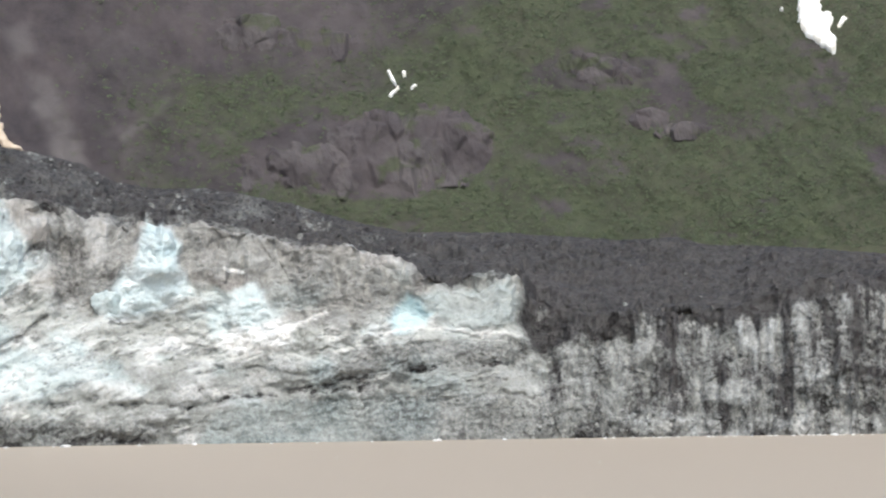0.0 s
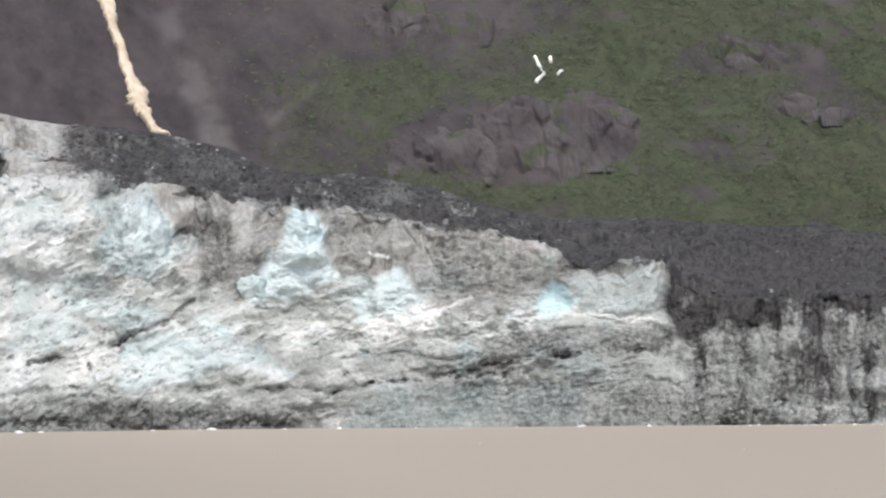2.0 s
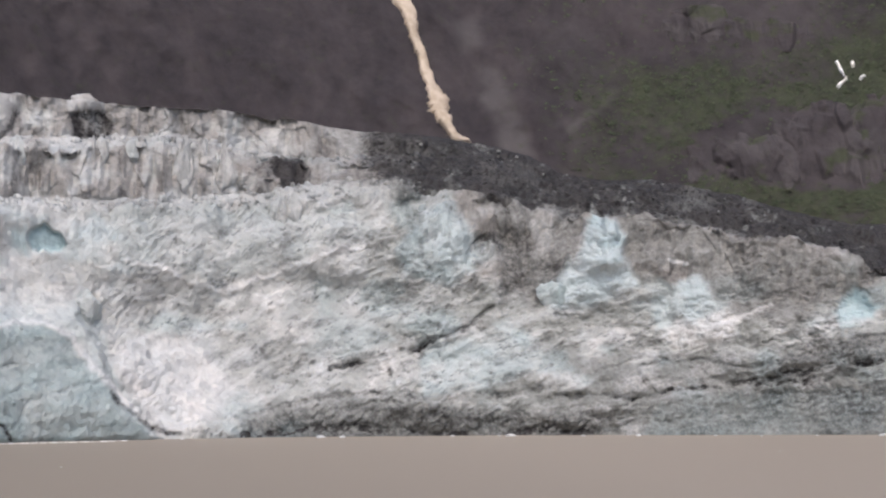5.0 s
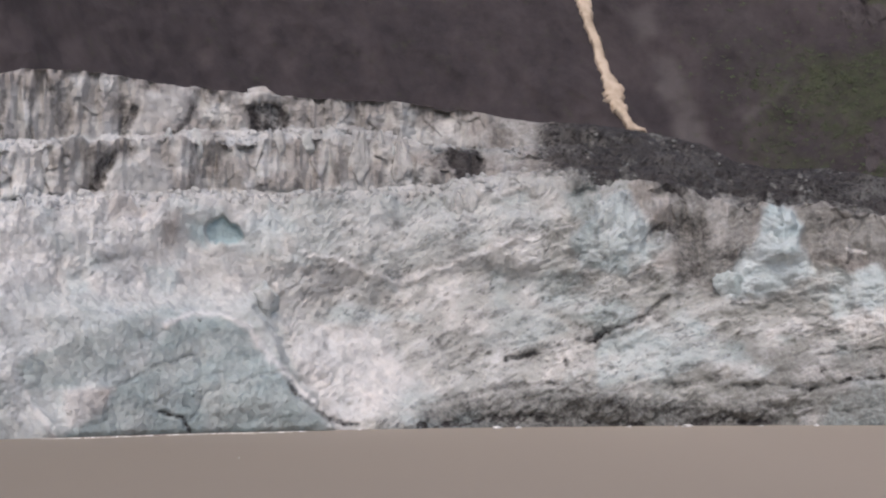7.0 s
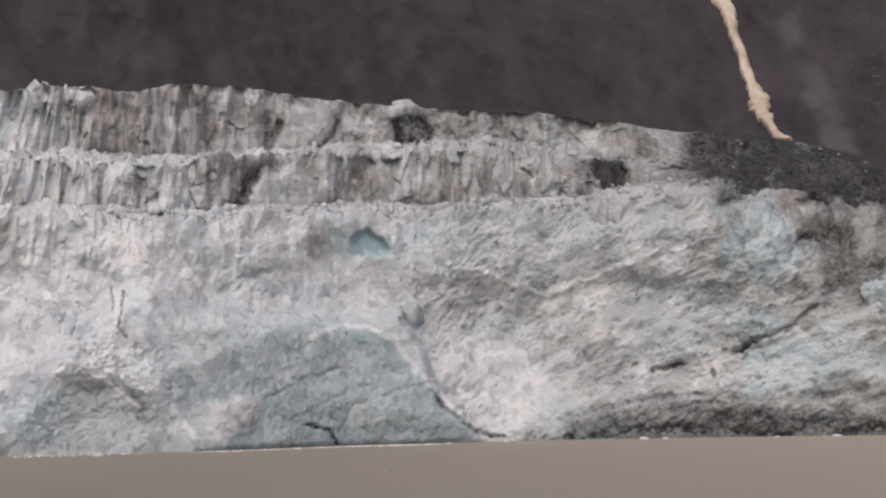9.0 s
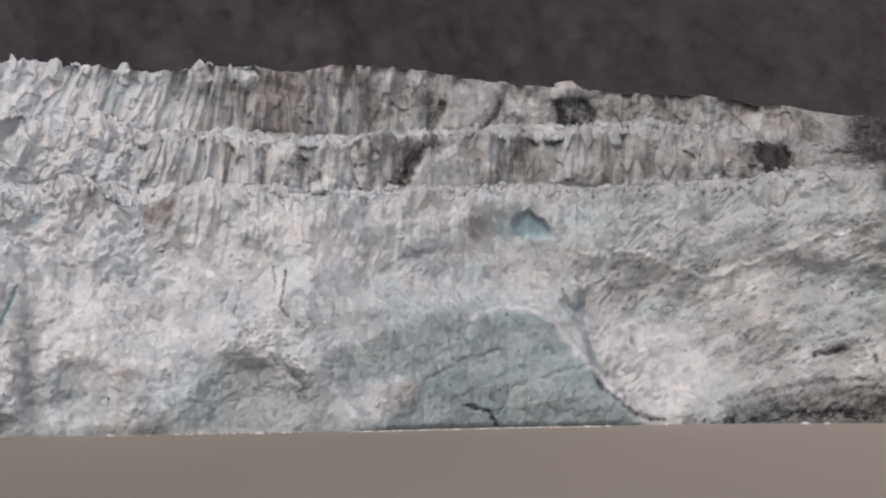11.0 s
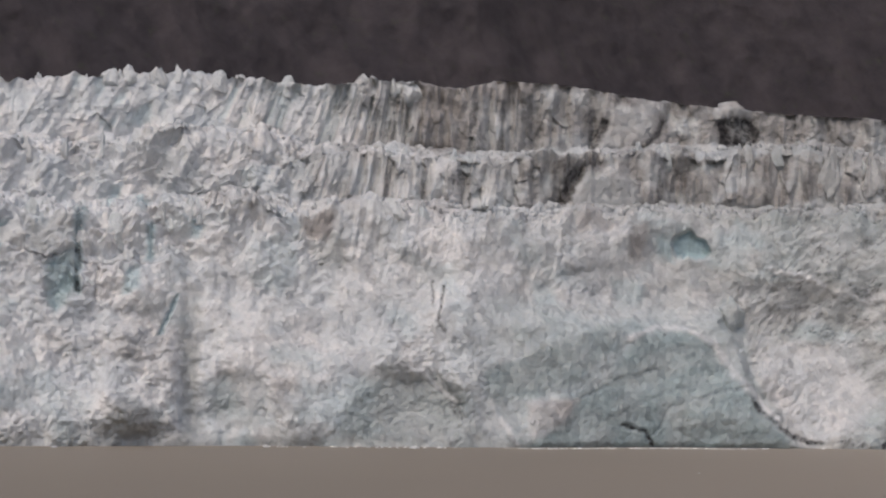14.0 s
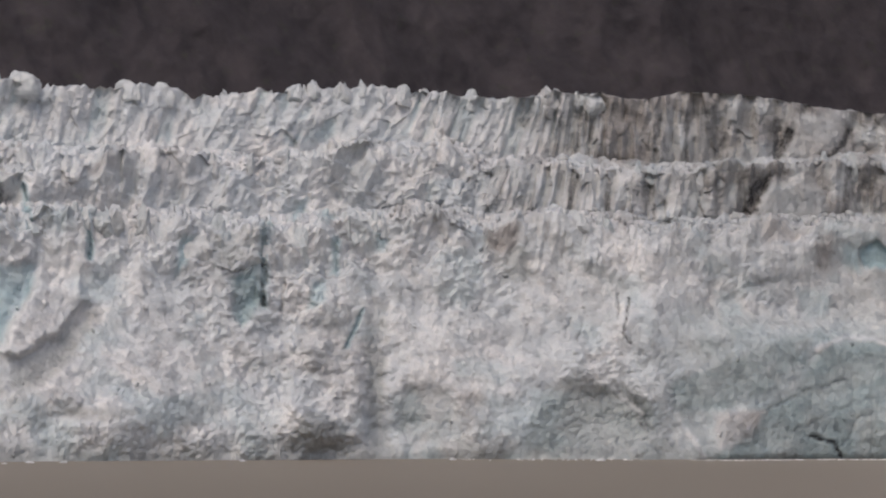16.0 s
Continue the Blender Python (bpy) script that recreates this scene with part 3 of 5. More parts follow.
line([(0.27, -0.79), (1.86, -0.36), (3, -0.25), (4.14, -0.43), (5.28, -0.37), (6.42, -0.24)], width=0.1, depth=1.2, dirt_shade=0.6)
slab([(0.38, -0.85), (2.55, -0.36), (4.14, -0.63), (5.74, -0.75), (6.87, -1.15), (6.87, -1.38), (0.5, -1.36)], out=-0.5, dirt_shade=0.7, dull=1.0, soft=0.2)
line([(0.38, -1.11), (2.54, -0.98), (3.91, -1.12), (5.74, -1.1), (7.56, -1.06)], width=0.12, depth=1.5, dirt_shade=0.95)
line([(8.24, -0.4), (8.92, -0.26), (9.94, -0.15), (10.85, -0.03), (11.97, 0.14), (12.98, 0.31)], width=0.13, depth=2.5, dirt_shade=0.97)
line([(8.42, 0.19), (8.76, 0.32), (9.61, 0.37), (10.28, 0.15), (11.3, 0.32), (12.09, 0.6), (13.26, 0.85)], width=0.07, depth=1.5, dirt_shade=0.65)
line([(6.42, -0.49), (7.45, -0.38), (8.3, -0.4)], width=0.09, depth=1.5, dirt_shade=0.7)
line([(8.34, 0.15), (8.58, -0.24)], width=0.05, depth=1.2, dirt_shade=0.8)
line([(8.24, -0.41), (7.79, -0.81), (6.87, -1.09)], width=0.08, depth=1.2, dirt_shade=0.6)
slab([(8.81, -0.49), (10.28, -0.3), (11.97, -0.2), (13.29, -0.26), (13.28, -1.38), (8.24, -1.38)], out=-0.5, even=0.35, blue=0.2, dull=1.0, dirt_shade=0.5, soft=0.1)
slab([(10.74, 0.32), (12.31, 0.65), (13.21, 0.76), (13.2, 0.31), (11.18, -0)], out=0.5, dirt_shade=0.62, dull=0.9)
# rounded end and dark cliff
slab([(14.27, 2.05), (14.72, 1.98), (14.89, 1.55), (14.77, 1.24), (14.14, 1.05), (13.45, 1.12), (12.83, 1.53), (12.84, 1.87), (13.58, 1.78)], out=2.5, even=0.2, blue=0.2, dirt_shade=0.2, dull=0.95, silt=0.05)
slab([(12.31, 1.34), (12.66, 1.87), (13.14, 1.41), (13, 1.18), (12.42, 1.02)], out=-1, blue=0.75, dirt_shade=0.0, dull=0.3)
line([(11.74, 0.89), (12.65, 1.11), (13.57, 1.05), (14.48, 0.97), (15.1, 0.84)], width=0.07, depth=-1.2, clean=0.45)
line([(11.4, 1.2), (12.31, 0.9)], width=0.05, depth=1, dirt_shade=0.3)
# hollow beside the rounded end, its shadow painted near-black
slab([(14.97, 1.78), (15.97, 1.31), (15.75, 0.72), (15.41, 0.4), (15.11, 0.73), (14.88, 1.15)], out=-4, dirt_shade=1.0, soft=0.12)
slab([(14.68, 0.87), (15.18, 0.75), (15.04, 0.27), (14.73, 0.28)], out=-1, dirt_shade=0.82)
slab([(11.85, 0.8), (14.71, 0.81), (14.7, 0.3), (11.96, 0.28)], out=0, dirt_shade=0.62, dull=0.9)
line([(11.15, -0.16), (12.18, -0.03), (13.1, 0.27), (13.9, 0.43), (14.7, 0.36)], width=0.1, depth=2, dirt_shade=0.85)
slab([(14.47, 0.17), (15.04, 0.18), (15.51, -0.28), (14.69, -0.34)], out=1.2, even=0.3, dirt_shade=0.3, dull=0.9)
slab([(15.61, 0.63), (16.87, 0.8), (17.66, 0.66), (17.32, 0.26), (17.08, -0.44), (16.06, -0.2)], out=1, dirt_shade=0.63, dull=0.9)
slab([(11.72, -0.17), (15.83, -0.34), (16.97, -0.32), (17.06, -1.27), (11.71, -1.19)], out=0.3, dirt_shade=0.66, dull=0.95, soft=0.12)
slab([(17.09, 0.27), (17.55, 0.37), (18.11, 0.25), (18.24, -0.34), (17.87, -0.56), (17.08, -0.48)], out=-1.2, dirt_shade=0.82)
slab([(18.28, 0.04), (20.03, -0.12), (19.93, -0.59), (18.44, -0.46)], out=1, dirt_shade=0.61, dull=0.8)
slab([(19.31, 1.09), (19.6, 1.16), (19.72, 0.55), (19.36, 0.55)], out=0.8, dirt_shade=0.61, dull=0.7)
slab([(19.76, 0.91), (20.07, 1.15), (20.06, 0.43), (19.81, 0.43)], out=0.8, dirt_shade=0.3, dull=0.7)
slab([(20.39, 1.46), (20.96, 1.68), (21.05, 0.77), (21.29, 0.32), (20.92, -0.38), (20.36, -0.26), (20.32, 0.79)], out=1.5, dirt_shade=0.72, dull=0.75)
slab([(21.41, 1.58), (21.65, 1.44), (21.41, 0.75), (21.28, 0.88)], out=0.6, dirt_shade=0.63, dull=0.7)
slab([(16.96, -0.68), (22.2, -0.77), (22.18, -1.33), (16.95, -1.27)], out=0.8, dirt_shade=0.62, dull=0.75, soft=0.1)
slab([(20.04, 0.79), (20.34, 0.79), (20.3, -0.8), (20.06, -0.8)], out=-1.5, dirt_shade=0.86)
slab([(21.12, 1.9), (21.31, 1.9), (21.22, -0.13), (21.08, -0.13)], out=-1, dirt_shade=0.86)
slab([(21.62, 1.1), (22.63, 1.26), (22.58, -0.88), (21.7, -0.73)], out=-0.5, dirt_shade=0.88)
slab([(18.3, 1.27), (19.26, 0.92), (19.24, 0.12), (18.28, 0.14)], out=-0.5, dirt_shade=0.8)
slab([(2.78, 4.91), (3.46, 5), (3.98, 4.91), (3.87, 4.22), (3.06, 4.09), (2.78, 4.34)], out=0.5, dull=0.95, dirt_shade=0.9, silt=0.3, soft=0.16)
slab([(4.95, 4.47), (6.67, 4.3), (6.61, 3.87), (5.18, 3.85)], out=0.5, dull=0.95, dirt_shade=0.93, soft=0.16)
slab([(8.72, 3.68), (9.52, 3.73), (10.2, 3.39), (8.95, 3.37)], out=0.5, dull=0.95, dirt_shade=0.88, soft=0.14)
slab([(7.89, 3.24), (10.85, 2.75), (12.44, 2.27), (12.72, 1.93), (11.74, 1.08), (10.37, 1.16), (9.36, 2.08), (8.11, 2.27)], out=0, dull=1.0, dirt_shade=0.44, silt=0.25, soft=0.16)
slab([(5.64, 3.48), (7.27, 3.33), (7.12, 2.34), (6.3, 1.44), (5.57, 1.9)], out=-0.5, dull=1.0, dirt_shade=0.68, silt=0.3, soft=0.16)
slab([(6.2, 3.36), (6.71, 3.47), (6.64, 2.68), (6.3, 2.46)], out=1.2, dull=0.6, dirt_shade=0.2, silt=0.3)
slab([(5.12, 2.35), (5.41, 2.46), (5.57, 2.01), (5.18, 1.9)], out=1.0, dull=0.6, dirt_shade=0.15, silt=0.3)
slab([(1.24, -0.85), (3.96, -0.59), (5.65, -0.73), (7.53, -0.69), (7.52, -1.37), (1.23, -1.3)], out=-0.6, dirt_shade=0.78, dull=1.0, soft=0.2)
slab([(-10.18, 0.09), (-9.51, 0.31), (-8.73, 0.07), (-8.18, -0.73), (-8.52, -1.4), (-10.64, -1.48)], out=-0.5, dull=0.75, even=0.3, soft=0.14)
slab([(-7.61, 0.17), (-6.48, 0.61), (-5.91, 0.49), (-6.82, -0.29), (-7.5, -0.51)], out=0, blue=0.25, dull=0.8, even=0.4, soft=0.14)
line([(-8.73, 0.07), (-8.34, -0.38), (-8.07, -0.95)], width=0.07, depth=1.0, dirt_shade=0.6)
line([(-9.51, 0.82), (-8.96, 0.19), (-8.17, -0.44)], width=0.07, depth=-1.2, clean=0.8)
line([(-4.34, -1.12), (-3.88, -0.44), (-2.97, -0.11), (-2.28, -0.01)], width=0.05, depth=0.8, dirt_shade=0.3)
line([(-3.66, -1.24), (-3.54, -0.11)], width=0.04, depth=0.8, dirt_shade=0.25)
slab([(-9.5, 2.63), (-9, 3.32), (-8.48, 3.39), (-7.85, 2.88), (-8.07, 2.31), (-8.75, 2.19)], out=1.6, dull=0.15, soft=0.14)
slab([(-7.45, 2.66), (-7.05, 2.72), (-6.87, 2.27), (-7.15, 1.81), (-7.38, 2.09)], out=1.6, dull=0.05, soft=0.12)
slab([(-7.05, 2.67), (-6.36, 2.73), (-6.02, 2.22), (-6.35, 1.99), (-6.92, 2.1)], out=1.0, even=0.3, dull=0.45, soft=0.1)
slab([(-8.74, 1.79), (-7.84, 2.31), (-7.27, 2.09), (-7.37, 1.52), (-8.17, 1.28), (-8.62, 1.16)], out=1.2, dull=0.05, soft=0.16)
slab([(-6.24, 1.88), (-5.45, 2.12), (-5.39, 1.95), (-6.01, 1.65)], out=1.2, dull=0.0, blue=0.05, soft=0.12)
slab([(-7.6, 1.63), (-6.92, 1.7), (-6.01, 1.42), (-6.57, 0.73), (-7.47, 0.72)], out=-0.6, dull=0.5, blue=0.18, even=0.3, soft=0.16)
slab([(-15.79, 3.53), (-14.68, 3.9), (-13.21, 3.53), (-13.31, 3.36), (-14.78, 3.39), (-15.67, 3.2)], out=1.0, dull=0.0, dirt_shade=0.0, soft=0.14)
slab([(-12.41, 3.44), (-11.52, 3.97), (-11.29, 3.86), (-11.73, 3.16), (-12.29, 3.04)], out=1.0, even=0.4, dull=0.1, soft=0.12)
slab([(-15.59, 4.33), (-14.81, 4.46), (-14.74, 3.95), (-15.35, 3.71)], out=1.4, dull=0.0, dirt_shade=0.0, even=0.3, soft=0.12)
slab([(-11.3, 4.43), (-10.51, 4.55), (-10.27, 4.22), (-10.72, 4.04), (-11.18, 4.09)], out=0.8, even=0.3, dull=0.3, soft=0.12)
slab([(7.46, 3.29), (7.87, 3.18), (8.09, 2.78), (8.02, 2.3), (7.32, 2.16), (7.12, 2.45)], out=2.5, even=0.4, blue=0.6, dull=0.25, dirt_shade=0.0, silt=0.0)
slab([(6.69, 1.83), (7.32, 2.28), (8.22, 2.21), (8.39, 1.87), (7.45, 1.42), (6.63, 1.41)], out=1.5, blue=0.4, dull=0.15, dirt_shade=0.0, silt=0.0)
slab([(9.16, 1.86), (9.64, 2.05), (9.94, 1.39), (9.46, 1.06), (9.01, 1.29)], out=1.0, blue=0.36, dull=0.35, dirt_shade=0.05, silt=0.0)
slab([(8.58, 1.64), (8.96, 1.75), (9.03, 1.04), (8.71, 0.93)], out=-0.8, blue=0.45, dull=0.5, dirt_shade=0.05)
slab([(4.29, 3.26), (4.8, 3.28), (5.05, 2.47), (4.51, 2.3), (4.23, 2.36)], out=1.0, blue=0.42, dull=0.4, dirt_shade=0.05)
slab([(12.31, 1.36), (12.69, 1.89), (13.16, 1.43), (13.02, 1.16), (12.42, 0.99)], out=-0.5, blue=0.75, dull=0.3, dirt_shade=0.0, silt=0.0)
line([(10.14, 1.03), (10.6, 1.27), (11, 1.44)], width=0.06, depth=-1.0, clean=0.7)
line([(9.02, 2.32), (9.36, 2.22)], width=0.05, depth=-1.0, clean=0.9)
line([(6.84, -0.21), (7.86, 0.17), (8.43, 0.44)], width=0.06, depth=1.0, dirt_shade=0.5)
line([(8.54, -0.07), (8.76, -0.36), (9.11, -0.25)], width=0.06, depth=1.2, dirt_shade=0.85)
line([(4.49, -0.29), (5.61, -0.03), (6.62, 0.24)], width=0.07, depth=1.0, dirt_shade=0.5)
line([(7.87, 0.51), (8.44, 0.96), (9.01, 1.29)], width=0.05, depth=0.8, dirt_shade=0.3)
line([(14.23, -0.26), (15.37, -0.28), (15.83, -0.17)], width=0.06, depth=1.0, dirt_shade=0.6)
line([(12.4, -0.46), (14.12, -0.26)], width=0.06, depth=0.8, dirt_shade=0.4)


def inside(b, el, outline, soft):
    """1 inside the outline, falling to 0 over a soft rim."""
    out = np.zeros(b.shape, np.float32)
    bs, es = zip(*outline)
    pick = (b > min(bs) - soft) & (b < max(bs) + soft) & (el > min(es) - soft) & (el < max(es) + soft)
    x, y = b[pick], el[pick]
    far, odd = np.full(x.shape, 99.0, np.float32), np.zeros(x.shape, bool)
    for (b0, e0), (b1, e1) in zip(outline, outline[1:] + outline[:1]):
        db, de = b1 - b0, e1 - e0
        t = np.clip(((x - b0) * db + (y - e0) * de) / max(db * db + de * de, 1e-6), 0, 1)
        far = np.minimum(far, np.hypot(x - b0 - t * db, y - e0 - t * de))
        if abs(de) > 1e-6:
            odd ^= ((e0 > y) != (e1 > y)) & (x < b0 + (y - e0) * db / de)
    out[pick] = smooth(np.where(odd, far, -far), -soft, soft)
    return out


def plates(x, y, seed, tilt=1.3):
    """Flat broken plates: each has a step and a tilt of its own."""
    ix, iy = np.floor(x).astype(np.int64), np.floor(y).astype(np.int64)
    best, step = np.full(x.shape, 9.0, np.float32), np.zeros(x.shape, np.float32)
    layer = np.full(x.shape, seed, np.int64)
    for i in (-1, 0, 1):
        for j in (-1, 0, 1):
            cx, cy = ix + i, iy + j
            h = hash01(cx, cy, layer, seed)
            k = hash01(cy, cx, layer, seed + 1)
            dx, dy = x - cx - h, y - cy - k
            d = dx * dx + dy * dy
            p, q = (h * 37.0) % 1.0, (k * 41.0) % 1.0
            val = 0.25 * (h + k - 1) + tilt * (dx * (2 * p - 1) + dy * (2 * q - 1.3))
            step = np.where(d < best, val, step)
            best = np.minimum(best, d)
    return step


def ice_patch(bearings, steps):
    """Points on the ice between bearings and steps of the profile."""
    b, v = np.meshgrid(bearings.astype(np.float32), steps.astype(np.float32))
    rs, zs = profile(b)
    k = np.minimum(np.floor(v).astype(int), len(rs) - 2)
    t = v - k
    rs, zs = np.stack(rs), np.stack(zs)
    pick = lambda q, n: np.take_along_axis(q, n[None], 0)[0]
    r = pick(rs, k) * (1 - t) + pick(rs, k + 1) * t
    z = pick(zs, k) * (1 - t) + pick(zs, k + 1) * t
    return shape_ice(b, v, r.astype(np.float32), z.astype(np.float32))


def shape_ice(b, v, r, z):
    zero = np.zeros_like(b)
    s = b * 11.3
    el = np.degrees(np.arctan2(z - EYE_HEIGHT, r))
    wb = b + 0.10 * fractal(s / 5, z / 5, zero, 4, 3, 0.65) + 0.03 * fractal(s / 1.5, z / 1.5, zero, 2, 4)
    we = el + 0.10 * fractal(s / 5, z / 5, zero + 7, 4, 5, 0.65) + 0.03 * fractal(s / 1.5, z / 1.5, zero, 2, 6)
    face = 1 - smooth(v, 0.95, 1.1)
    wild = 1 - smooth(b + 0.8 * fractal(s / 30, z / 30, zero, 2, 7), -13.0, -8.5)
    tiers = smooth(v, 1.9, 2.1) * (1 - smooth(b, 2.5, 5))
    moraine = smooth(v + 0.25 * fractal(s / 10, z / 10, zero, 3, 8), 0.92, 1.12) * smooth(b + 0.8 * fractal(s / 8, z / 6, zero, 4, 9) + 1.1 * smooth(v, 1.2, 2.2), 2.8, 4.8)
    jag = b + 0.7 * fractal(s / 5, z / 5, zero, 4, 97)
    cliff_right = smooth(jag, 14.7, 15.6) * face
    shear = smooth(b, -2.2, -1.2) * (1 - smooth(jag, 13.8, 15.4)) * face
    edge = np.interp(we, [-1.2, -0.3, 0.55, 1.25, 1.7, 2.2], [-1.2, -2.1, -2.3, -2.75, -3.0, -3.5])
    wedge = smooth(edge - wb, 0.0, 0.22) * smooth(b, -9.0, -6.0) * (1 - smooth(we, 1.0, 1.9))

    # faces that stand at places of their own
    forms, even = zero.copy(), zero.copy()
    masks = []
    for outline, out, flat, soft, look_of in SLABS:
        m = inside(wb, we, outline, soft)
        if out:
            forms += out * (inside(wb, we, outline, max(0.14, 1.8 * soft)) if out < 2.6 else m)
        even = np.maximum(even, flat * m)
        masks.append((m, look_of))

    # grain of the ice at falling sizes
    big = ridged(s / 42 + 0.4 * value_noise(s / 30, z / 30, zero), z / 36, zero + 3, 2, 11)
    warp_s, warp_z = s + 0.6 * fractal(s / 2.5, z / 2.5, zero, 3, 12, 0.6), z + 0.6 * fractal(s / 2.5, z / 2.5, zero + 4, 3, 13, 0.6)
    patchy = smooth(fractal(s / 22, z / 15, zero, 3, 40), -0.3, 0.35)
    st1 = facets(warp_s / 20, warp_z / 15, 2, 21, 0.5)
    st2 = facets(warp_s / 8, warp_z / 6.5, 3, 31, 0.55)
    turn = 43.0 * np.floor((v + 1) / 2)
    slant = np.interp(b, [-18, -13, -10.5, -9, -7], [0.25, 0.5, 0.35, 0.1, 0.0])
    leaning = s + turn - slant * z
    flute = 0.5 * ridged(leaning / 7.5 + 0.5 * value_noise(s / 6, z / 12, zero, 43), z / 40, zero, 3, 44, 0.6) + 0.7 * facets(leaning / 4.4, z / 18, 3, 45, 0.6) + 0.25 * plates(leaning / 3.4, z / 9 + 7 * turn, 46, 1.0)
    dips = np.linspace(-40, 40, 1601)
    dip = np.radians(np.interp(dips, [-9, -6, -2, 2, 6, 9, 14.7, 15.2], [5, 28, 36, 34, 28, 14, 8, 82]))
    th = np.interp(b, dips, dip)
    run, climb = (np.interp(b, dips, np.cumsum(f(dip)) * 0.05 * 11.3) for f in (np.cos, np.sin))
    along, across = run + warp_s - s + warp_z * np.sin(th), -climb + warp_z * np.cos(th)
    wave = 0.4 * fractal(s / 14, z / 12, zero, 3, 146)
    layer = 0.3 * ridged(along / 18 + wave, across / 4.0 + wave, zero, 4, 47, 0.6) + 0.85 * facets(along / 9 + wave, across / 3.0 + wave, 3, 50, 0.6)
    thin = 1 - 0.45 * smooth(b, -4, -1)
    fine = 0.6 * facets(warp_s / 2.1, warp_z / 1.7, 3, 67, 0.7) + 0.5 * facets(along / 2.6, across / 1.3, 3, 69, 0.7)
    crumb = 0.55 * facets(warp_s / 7.0, warp_z / 5.0, 2, 61, 0.5) + 0.2 * plates(along / 2.4, across / (1.9 * thin), 63) + 0.16 * plates(along / 1.0, across / (0.8 * thin), 65) + 0.5 * fine * (0.4 + 0.8 * patchy)

    upright = np.clip(tiers + 0.8 * cliff_right + 0.7 * oval(wb, we, 5.0, 3.0, 2.2, 0.8) + 0.8 * smooth(we, 1.6, 2.1) * face * smooth(b, 7.8, 9.0) * (1 - smooth(b, 12.2, 13.4)) + 0.4 * smooth(el, 2.2, 3.0) * face * (1 - smooth(b, -5, -1.5)), 0, 1)
    ledge = smooth(np.abs(v - 1.5), 0.55, 0.4) + smooth(np.abs(v - 3.5), 0.55, 0.4)
    bowl = oval(wb, we, 0.8, 1.0, 3.2, 1.8) * face
    rough = (0.45 + 0.6 * patchy) * (1 - 0.35 * smooth(v, 3.9, 4.1) * wild) * np.clip(1 - 0.65 * wedge, 0, 1) * (1 - even) * (1 - 0.4 * moraine) * (1 - 0.35 * tiers * (1 - ledge) * (1 - wild)) * (1 - 0.35 * bowl)
    push = (2.2 * big * face + 2.8 * st1 * np.clip(rough, 0.5, 1) + 1.05 * st2 * rough + crumb * np.clip(rough, 0.3, 1)
            + 3.8 * flute * upright * (1 - 0.3 * wild) * (1 - moraine) * (1 - ledge) * (1 - 0.8 * even) + 0.42 * layer * np.clip(shear + 0.2 * wedge, 0, 1) * (1 - 0.7 * upright) * (1 - 0.5 * bowl))
    push += wild * smooth(v, 0.5, 1.0) * (1 - 0.85 * smooth(v, 3.9, 4.1)) * (1.0 * fractal(s / 20, z / 9, zero, 3, 56) + 1.2 * st2 + 0.3 * crumb)
    push += moraine * (2.5 * fractal(s / 16, z / 7, zero, 5, 48, 0.6) + (1.6 - 0.8 * smooth(b, 11, 14)) * facets(s / 9, z / 4, 4, 55, 0.65) + 0.3 * crumb)
    height = (we + 1.2) / 2.6
    push += wedge * (4.0 + 5.0 * height)
    push -= (3.0 + 3.5 * height) * oval(wb, we, 0.8, 0.6, 3.4, 1.9) * (1 - smooth(v, 0.5, 0.95))
    push += 6.0 * np.clip(1 - height, 0, 1) * (oval(wb, we, -14.6, 0.0, 1.1, 1.2) + oval(wb, we, -18.9, 0.4, 2.0, 1.7)) * face
    push += 4 * (1 - height) * oval(wb, we, -11.3, 0.5, 1.8, 1.8) * face
    push += 3.0 * oval(wb, we, 4.2, 2.9, 0.7, 0.7)
    cone = np.clip(1 - np.abs(wb - 7.72) / np.maximum(0.06 + 0.45 * (3.3 - we), 0.02), 0, 1) * smooth(we, 2.0, 2.3) * (1 - smooth(we, 3.2, 3.35))
    push += 5.0 * cone + forms
    den = 1 - smooth(np.hypot((b + 0.6 * (wb - b) + 3.55) / 0.43, (el + 0.6 * (we - el) - 2.71) / 0.28), 0.75, 1.02)
    push = push * (1 - 0.5 * den) - 2.6 * den
    dirt_shade, blue, silt = zero.copy(), zero.copy(), zero.copy()

    # grit, silt and clear ice; shade of hollows and overhangs is coloured in too
    tier_shift = 61.0 * (np.floor((v + 1) / 2) + (v < 1))
    far = b + 3.0 * fractal(s / 14, z / 7, zero, 4, 99)
    streak = fractal((leaning + tier_shift) / 3.0, z / 30, zero, 4, 51)
    mottle = fractal(s / 6, z / 5, zero, 4, 52)
    scatter = fractal(s / 7, z / 3, zero, 5, 53, 0.65)
    rill = fractal(s / 1.9, z / 11, zero, 4, 54, 0.6)
    fleck = fractal(along / 1.6, across / 0.9, zero, 3, 57, 0.7)
    bare = smooth(facets(s / 8, z / 3.2, 4, 95, 0.65) + 0.5 * scatter + 0.4 * rill, -0.1, 0.9) * (1 - 0.75 * smooth(b, 10, 14.5))
    glint = smooth(facets(s / 3.5, z / 1.8, 3, 96, 0.7) + 0.3 * scatter, 0.55, 0.85) * (1 - 0.7 * smooth(b, 11, 14.5))
    dirt_shade = np.maximum(dirt_shade, moraine * (1 - np.maximum(0.14 * bare, 0.28 * glint)))
    dirt_shade = np.maximum(dirt_shade, cliff_right * np.clip(0.8 + 0.5 * streak + 0.45 * rill + 0.2 * scatter + 0.15 * smooth(we, -0.6, 1.0), 0.5, 1))
